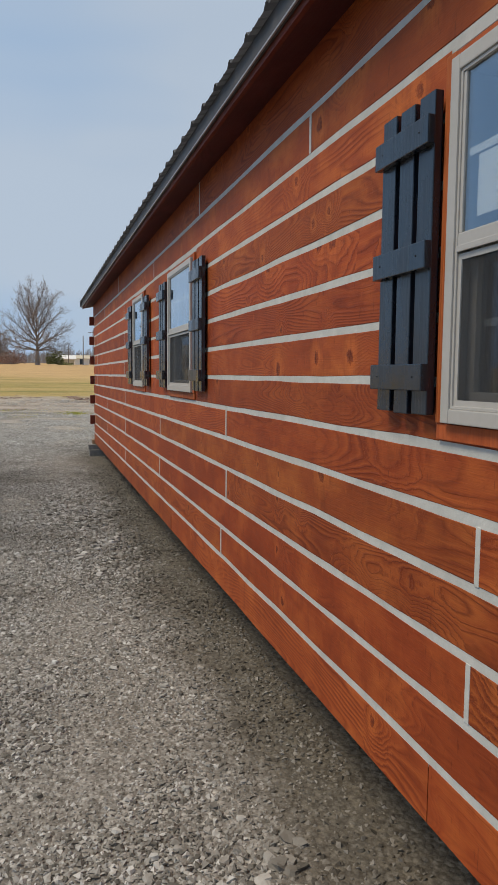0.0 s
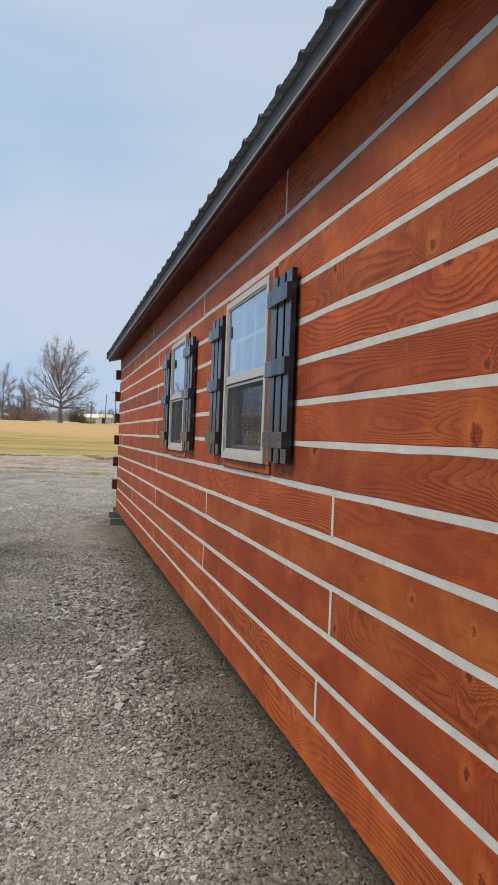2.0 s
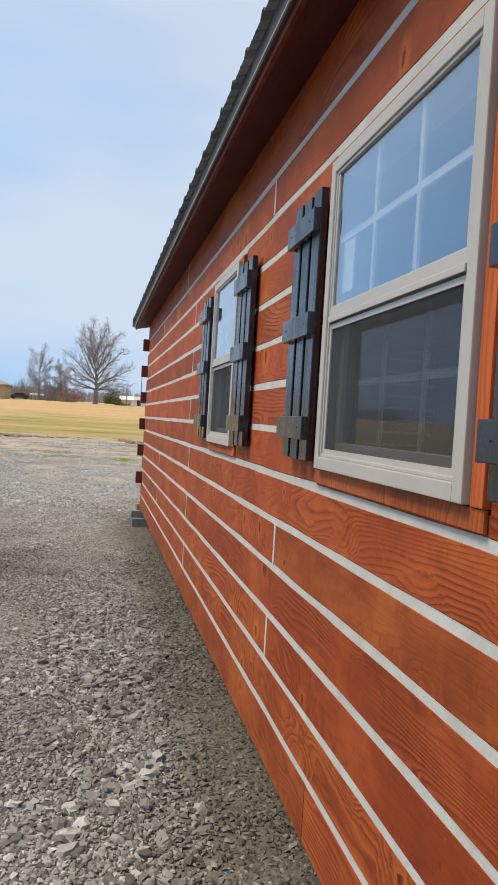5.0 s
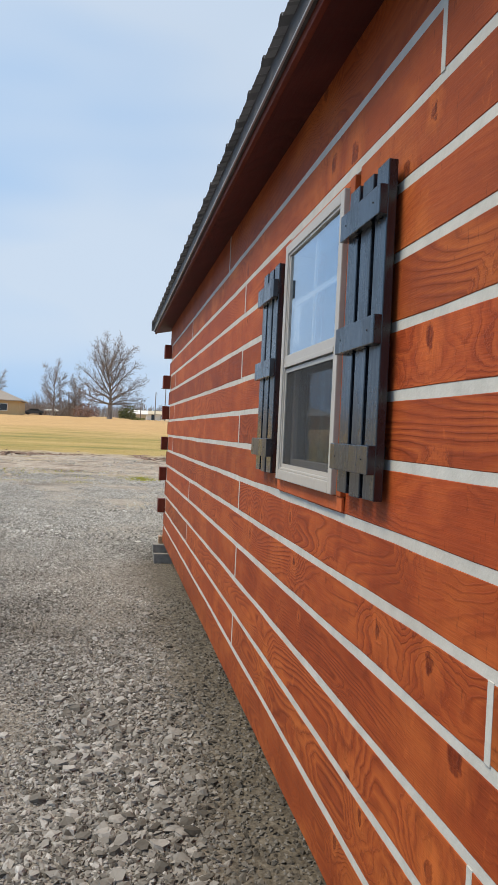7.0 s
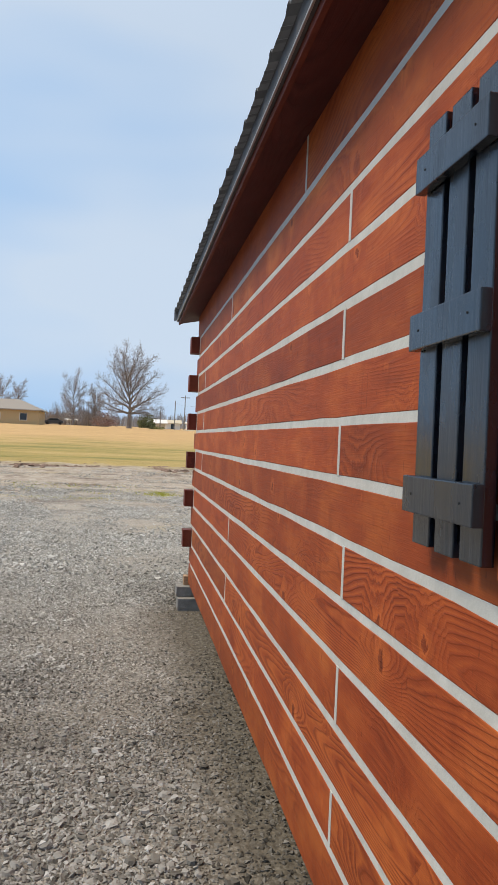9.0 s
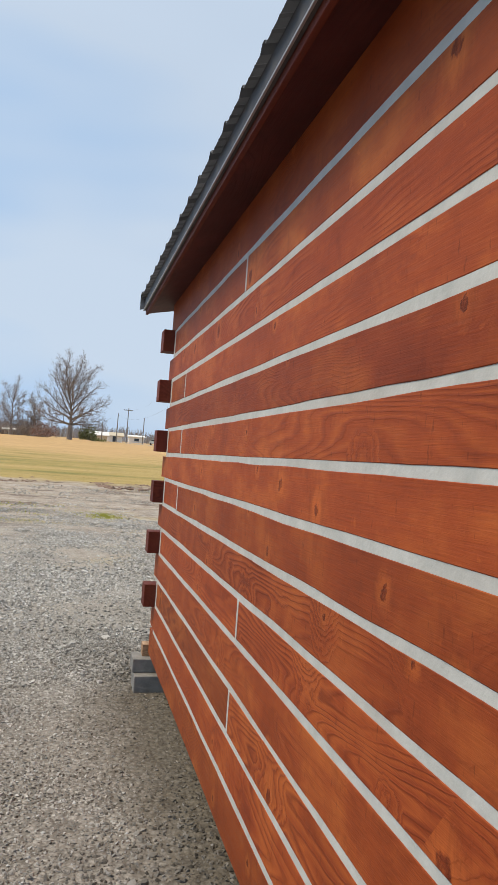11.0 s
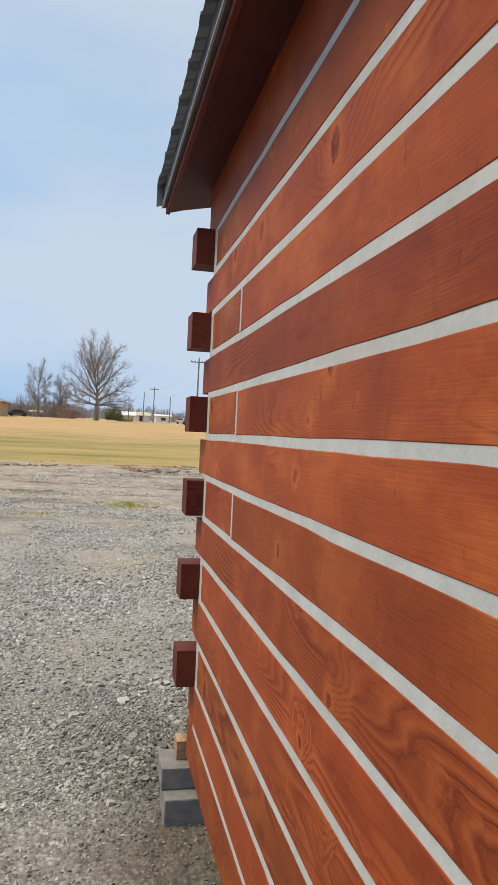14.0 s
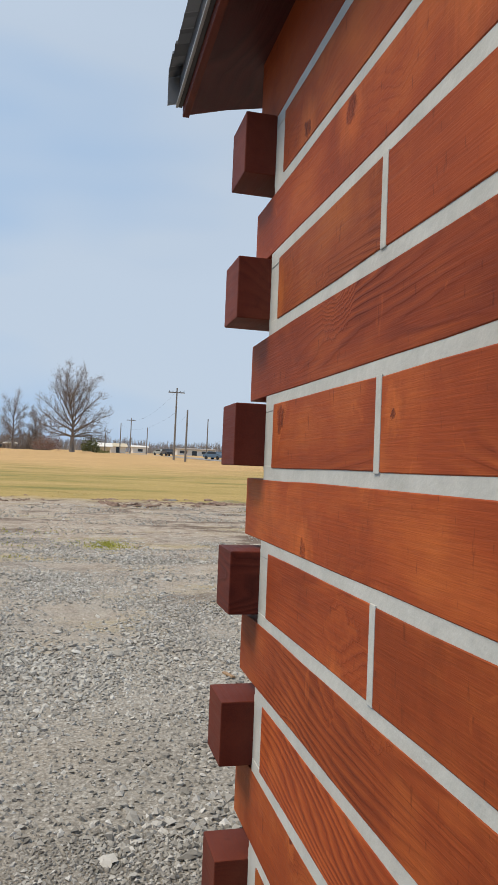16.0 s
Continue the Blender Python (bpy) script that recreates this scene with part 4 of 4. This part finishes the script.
bare_tree("bare_tree", 0.6, 160, 15.8, 11, 12.0, 26, 0.46, 0.20, "large leafless spreading tree standing in the straw-coloured field")
bare_tree("bare_tree", -13.6, 195, 14.2, 5, 7.0, 14, 0.30, 0.16, "tall leafless tree with upright limbs at the field edge")
bare_tree("bare_tree", -8.6, 205, 12.0, 21, 5.6, 15, 0.26, 0.10, "smaller leafless tree with dense upright twigs")
bare_tree("bare_tree", -33.0, 230, 13.0, 31, 9.0, 9, 0.32, 0.15, "leafless tree behind the tan brick house")
bare_tree("bare_tree", -39.0, 240, 15.0, 33, 9.5, 9, 0.34, 0.15, "leafless tree behind the tan brick house")

bush("rusty_shrub", -4.6, 168, 7.0, 4.6, 520, RUST, "rust-red leafy shrub beside the large tree", 2, True)
bush("evergreen_shrub", 4.2, 162, 4.2, 4.2, 900, EVERGREEN, "olive green evergreen shrub beside the large tree", 3, True)
bush("low_hedge", 7.0, 176, 4.0, 0.8, 260, EVERGREEN, "low dark green hedge in front of the cream house", 8, True)
for i, (x, y, w, h) in enumerate(((-18, 205, 8, 6.5), (-10, 208, 7, 7.5), (-23, 210, 7, 4.5), (-6.5, 190, 6, 4.2), (-14, 200, 9, 4))):
    bush("bare_shrub", x, y, w, h, 170, TWIG, "leafless grey-brown thicket at the field edge", 40 + i)


def build_woods():
    """Far strip of leafless woods behind the road."""
    rng = random.Random(9)
    bm = bmesh.new()
    for i in range(5200):
        x = rng.uniform(-190, 330)
        y = 380 + rng.uniform(0, 60) + abs(x - 40) * 0.12
        z = ground_z(y)
        h = (7.0 + 3.2 * noise.noise((x * 0.03, 0, 3)) + 2.0 * noise.noise((x * 0.15, 1, 3))) * rng.uniform(0.55, 1.05)
        lean = rng.uniform(-0.8, 0.8)
        tube(bm, (x, y, z), (x + lean, y, z + h), rng.uniform(0.10, 0.35), 0.04, 3)
        for k in range(2):
            s = rng.uniform(0.25, 0.8)
            tube(bm, (x + lean * s, y, z + h * s), (x + lean * s + rng.uniform(-1.6, 1.6), y, z + h * min(1, s + 0.25)), 0.12, 0.03, 3)
    return tagged(part("far_woods", bm, WOODS), "grey-brown band of leafless woods on the skyline", "woods", kind="stuff")


build_woods()


def utility_pole(x, y, h, arm=1.2, label="weathered wooden utility pole with a crossarm"):
    z = ground_z(y)
    p = empty("utility_pole", x, y, z)
    bm = bmesh.new()
    tube(bm, (x, y, z - 0.2), (x + 0.06, y, z + h), 0.16, 0.10, 8)
    thing_part("pole", bm, POLEWOOD, p)
    if arm:
        thing_part("crossarm", box(x - arm, x + arm, y - 0.16, y - 0.04, z + h - 0.75, z + h - 0.6), POLEWOOD, p)
        for k in (-0.9, -0.45, 0.45, 0.9):
            bm = bmesh.new()
            tube(bm, (x + arm * k, y - 0.1, z + h - 0.6), (x + arm * k, y - 0.1, z + h - 0.42), 0.05, 0.03, 6)
            thing_part("insulator", bm, DARKGLASS, p)
    return tagged(p, label, "utility pole", group="poles along the road")


utility_pole(15.1, 116, 10.6)
utility_pole(15.4, 107, 7.0, 0, "plain weathered wooden pole with a guy wire")
utility_pole(15.6, 205, 9.6)
utility_pole(12.6, 200, 7.8, 0, "plain grey wooden pole along the road")
utility_pole(20.0, 205, 7.2, 0, "plain grey wooden pole along the road")
utility_pole(29.0, 165, 8.4, 0, "plain grey wooden pole along the road")
utility_pole(9.2, 210, 5.5, 0, "short grey wooden pole along the road")


def build_house(name, x0, x1, y0, y1, wall_h, roof_h, wmat, rmat, label, openings, ridge_x=True):
    z = ground_z(y0) - 0.2
    h = empty(name, (x0 + x1) / 2, y0, z)
    thing_part("wall", box(x0, x1, y0, y1, z, z + wall_h), wmat, h)
    bm = bmesh.new()
    o = 0.6
    ym = (y0 + y1) / 2
    pts = [(x0 - o, y0 - o, 0), (x1 + o, y0 - o, 0), (x1 + o, y1 + o, 0), (x0 - o, y1 + o, 0)]
    inset = 0.0 if ridge_x else (y1 - y0) / 2
    top = [(x0 - o + inset, ym, roof_h), (x1 + o - inset, ym, roof_h)]
    a = [bm.verts.new((px, py, z + wall_h + 0.003)) for px, py, _ in pts]
    c = [bm.verts.new((px, py, z + wall_h + 0.18)) for px, py, _ in pts]
    t = [bm.verts.new((px, py, z + wall_h + pz)) for px, py, pz in top]
    bm.faces.new(a[::-1])
    for i in range(4):
        j = (i + 1) % 4
        bm.faces.new((a[i], a[j], c[j], c[i]))
    bm.faces.new((c[0], c[1], t[1], t[0]))
    bm.faces.new((c[2], c[3], t[0], t[1]))
    bm.faces.new((c[1], c[2], t[1]))
    bm.faces.new((c[3], c[0], t[0]))
    thing_part("roof", bm, rmat, h)
    for kind, xa, xb, za, zb in openings:
        thing_part(kind, box(xa - 0.08, xb + 0.08, y0 - 0.06, y0 - 0.005, z + za - 0.08, z + zb + 0.08), WHITEWALL, h)
        under(part("pane", box(xa, xb, y0 - 0.09, y0 - 0.065, z + za, z + zb), DARKGLASS), h)
    return tagged(h, label, "house")


build_house("brick_house", -46.0, -16.9, 152, 162, 2.9, 2.3, BRICK, SHINGLE, "long low tan brick house with a grey hipped roof", [("window", -20.5, -19.2, 1.0, 2.3), ("window", -26, -24.2, 1.0, 2.3), ("door", -30, -29, 0.2, 2.3), ("window", -36, -34, 1.0, 2.3)], False)
build_house("white_house", 6.0, 11.0, 215, 222, 1.7, 1.3, CREAM, WHITEWALL, "low cream sided house with a pale roof", [("window", 7, 8, 0.7, 1.6)])
build_house("white_shop", 42.0, 58.0, 300, 312, 2.6, 0.7, WHITEWALL, SHINGLE, "long low white roadside building", [("window", 43, 46, 0.9, 2.0), ("door", 48, 50, 0.2, 2.1), ("window", 52, 55, 0.9, 2.0)])
build_house("white_shop", 25.0, 31.0, 310, 318, 2.6, 0.9, WHITEWALL, WHITEWALL, "small white roadside building with a pale roof", [("window", 27, 29, 0.9, 2.0)])
build_house("cream_shed", 12.5, 17.0, 240, 246, 2.0, 1.3, WHITEWALL, CREAM, "small cream shed by the road", [("door", 14, 15, 0.2, 2.2)])
build_house("white_shed", -15.6, -13.4, 200, 203, 1.4, 0.5, WHITEWALL, WHITEWALL, "small white garden shed at the field edge", [])


def parked_car(x, y, turn, paint, label):
    z = ground_z(y)
    c = empty("parked_car", 0, 0, 0)
    prof = [(-2.2, 0.35), (-2.25, 0.8), (-1.4, 0.95), (-0.8, 1.45), (0.9, 1.48), (1.6, 1.0), (2.2, 0.9), (2.25, 0.4)]
    bm = bmesh.new()
    a = [bm.verts.new((px, -0.85, pz)) for px, pz in prof]
    b = [bm.verts.new((px, 0.85, pz)) for px, pz in prof]
    bm.faces.new(a)
    bm.faces.new(b[::-1])
    for i in range(len(prof)):
        j = (i + 1) % len(prof)
        bm.faces.new((a[i], b[i], b[j], a[j]))
    bmesh.ops.bevel(bm, geom=bm.edges[:], offset=0.05, segments=2, affect="EDGES")
    thing_part("body", bm, paint, c)
    thing_part("side_window", box(-0.95, 1.1, -0.87, 0.87, 1.02, 1.36, 0.03), DARKGLASS, c)
    for px in (-1.4, 1.4):
        for py in (-0.8, 0.8):
            bm = bmesh.new()
            tube(bm, (px, py - 0.11, 0.33), (px, py + 0.11, 0.33), 0.33, 0.33, 14)
            thing_part("wheel", bm, RUBBER, c)
    c.matrix_world = pose(x, y, z, 0, 0, turn)
    return tagged(c, label, "car", group="cars parked by the road")


parked_car(25.2, 136, 125, CARBLUE, "blue-grey car standing on the pale road")
parked_car(21.5, 185, 115, CARLIGHT, "pale silver car standing on the road")
parked_car(19.9, 160, 100, CARPAINT, "dark car parked by the road")
parked_car(-16.6, 178, 0, CARPAINT, "dark car parked beside the tan brick house")

# road that crosses beyond the field
bm = bmesh.new()
pts = [(12.0, 200, 3), (18.0, 150, 5), (22.0, 122, 7), (27.0, 104, 8), (45.0, 76, 9), (120.0, 30, 10)]
rows = []
for x, y, w in pts:
    rows.append([bm.verts.new((x + dx, y + dx, ground_z(y + dx) + 0.05)) for dx in (0.0, w)])
for a, b in zip(rows, rows[1:]):
    bm.faces.new((a[0], b[0], b[1], a[1]))
tagged(part("road", bm, ASPHALT), "pale asphalt road beyond the field", "road", kind="structure")


def build_grass(count, x0, x1, y0, y1, hmin, hmax, seed, mat, name, label, round_patch=False):
    rng = random.Random(seed)
    verts, faces = [], []
    for i in range(count):
        y = y0 + (y1 - y0) * rng.random() ** 1.5
        x = rng.uniform(x0, x1)
        if noise.noise((x * 0.35, y * 0.5, 1)) < -0.15 and not round_patch:
            continue
        if round_patch:
            a, q = rng.uniform(0, 6.283), rng.gauss(0, 0.4)
            x, y = (x0 + x1) / 2 + math.cos(a) * q * (x1 - x0) / 2, (y0 + y1) / 2 + math.sin(a) * q * (y1 - y0) / 2
        z, h, w = ground_z(y) - 0.01, rng.uniform(hmin, hmax), rng.uniform(0.006, 0.014)
        a, l = rng.uniform(0, 6.283), rng.uniform(-0.6, 0.6) * hmax
        dx, dy = math.cos(a) * w, math.sin(a) * w
        k = len(verts)
        verts += [(x - dx, y - dy, z), (x + dx, y + dy, z), (x + l, y + l * 0.4, z + h)]
        faces.append((k, k + 1, k + 2))
    me = bpy.data.meshes.new(name)
    me.from_pydata(verts, [], faces)
    me.materials.append(mat)
    return tagged(new(name, me), label, "grass", kind="stuff")


build_grass(9000, -7, 13, 34.0, 50, 0.015, 0.04, 5, BLADE, "dry_grass", "straw and olive winter grass at the edge of the field")
build_grass(1500, 0.6, 1.9, 23.2, 25.2, 0.015, 0.06, 6, WEED, "green_weeds", "bright green weed patch growing through the gravel", True)
build_grass(500, -3, 1.6, 20, 33, 0.01, 0.03, 7, BLADE, "dry_grass", "sparse dry grass in the mud")
build_grass(1500, 2.5, 11.5, 31.6, 33.6, 0.02, 0.055, 8, BLADE, "dry_grass", "strip of olive grass beside the turned earth")
build_grass(900, -2.6, 0.8, 22.5, 26.5, 0.02, 0.05, 10, WEED, "green_weeds", "thin yellow-green weeds scattered in the muddy gravel")


def clod(x, y, r, mat, name, label, seed):
    rng = random.Random(seed)
    bm2 = bmesh.new()
    bmesh.ops.create_icosphere(bm2, subdivisions=2, radius=r)
    for v in bm2.verts:
        v.co *= 1 + 0.5 * noise.noise(v.co * (1.6 / r) + Vector((seed, 0, 0)))
        v.co.z *= 0.55
    bmesh.ops.translate(bm2, verts=bm2.verts, vec=(x, y, ground_z(y) + r * 0.12))
    return tagged(part(name, bm2, mat), label, "clod" if mat is not CONCRETE else "rubble")


MUD = plain_material("turned_mud", (0.25, 0.17, 0.13), 0.95, vary=0.35, scale=5, bump=0.6)
rng = random.Random(12)
for i in range(40):
    x = rng.uniform(1.5, 9.5)
    clod(x, 34.9 + 0.12 * x + rng.gauss(0, 0.8), rng.uniform(0.035, 0.15), MUD, "mud_clod", "brown clod of turned earth at the field edge", i)
soil = np.random.default_rng(31)
sx, sy = soil.uniform(-7, 13, 3600), 34.2 + soil.normal(0, 0.55, 3600)
drift = np.array([noise.noise((p * 0.5, q * 1.4, 8)) for p, q in zip(sx, sy)]) + 0.35 * ((sx > 1.5) & (sx < 9)) > 0.08
sy = sy + 0.12 * np.clip(sx, 0, 9)
tagged(stones("turned_earth", slab_shape(), sx[drift], sy[drift], soil.uniform(0.02, 0.12, int(drift.sum())), soil, (0.25, 0.5), 0.5, 0.10, MUD), "crumbled brown earth along the ragged edge of the field", "earth", kind="stuff")
clod(3.95, 35.4, 0.17, CONCRETE, "pale_rubble", "pale lump of rubble among the turned earth", 77)
tagged(part("lumber_offcut", box(-0.014, 0.014, -0.07, 0.07, 0, 0.012, 0.002), RAW), "small pale offcut lying on the gravel", "offcut").matrix_world = pose(1.8, 16.64, ground_z(16.64) + 0.012, 0, 0, 20)


def overhead_wire(a, b, sag, name="overhead_wire"):
    """A slack cable between two poles."""
    bm2 = bmesh.new()
    pts2 = [Vector(a).lerp(Vector(b), k / 10) - Vector((0, 0, sag * 4 * (k / 10) * (1 - k / 10))) for k in range(11)]
    for p, q in zip(pts2, pts2[1:]):
        tube(bm2, p, q, 0.006, 0.006, 4)
    return tagged(part(name, bm2, RUBBER), "thin dark overhead cable slung between the poles", "cable", group="cables along the road")


overhead_wire((15.16, 116, ground_z(116) + 10.2), (15.66, 205, ground_z(205) + 9.2), 1.5)
overhead_wire((15.46, 107, ground_z(107) + 6.6), (15.16, 116, ground_z(116) + 5.2), 0.3)
overhead_wire((15.16, 116, ground_z(116) + 7.0), (12.66, 200, ground_z(200) + 7.4), 1.8)
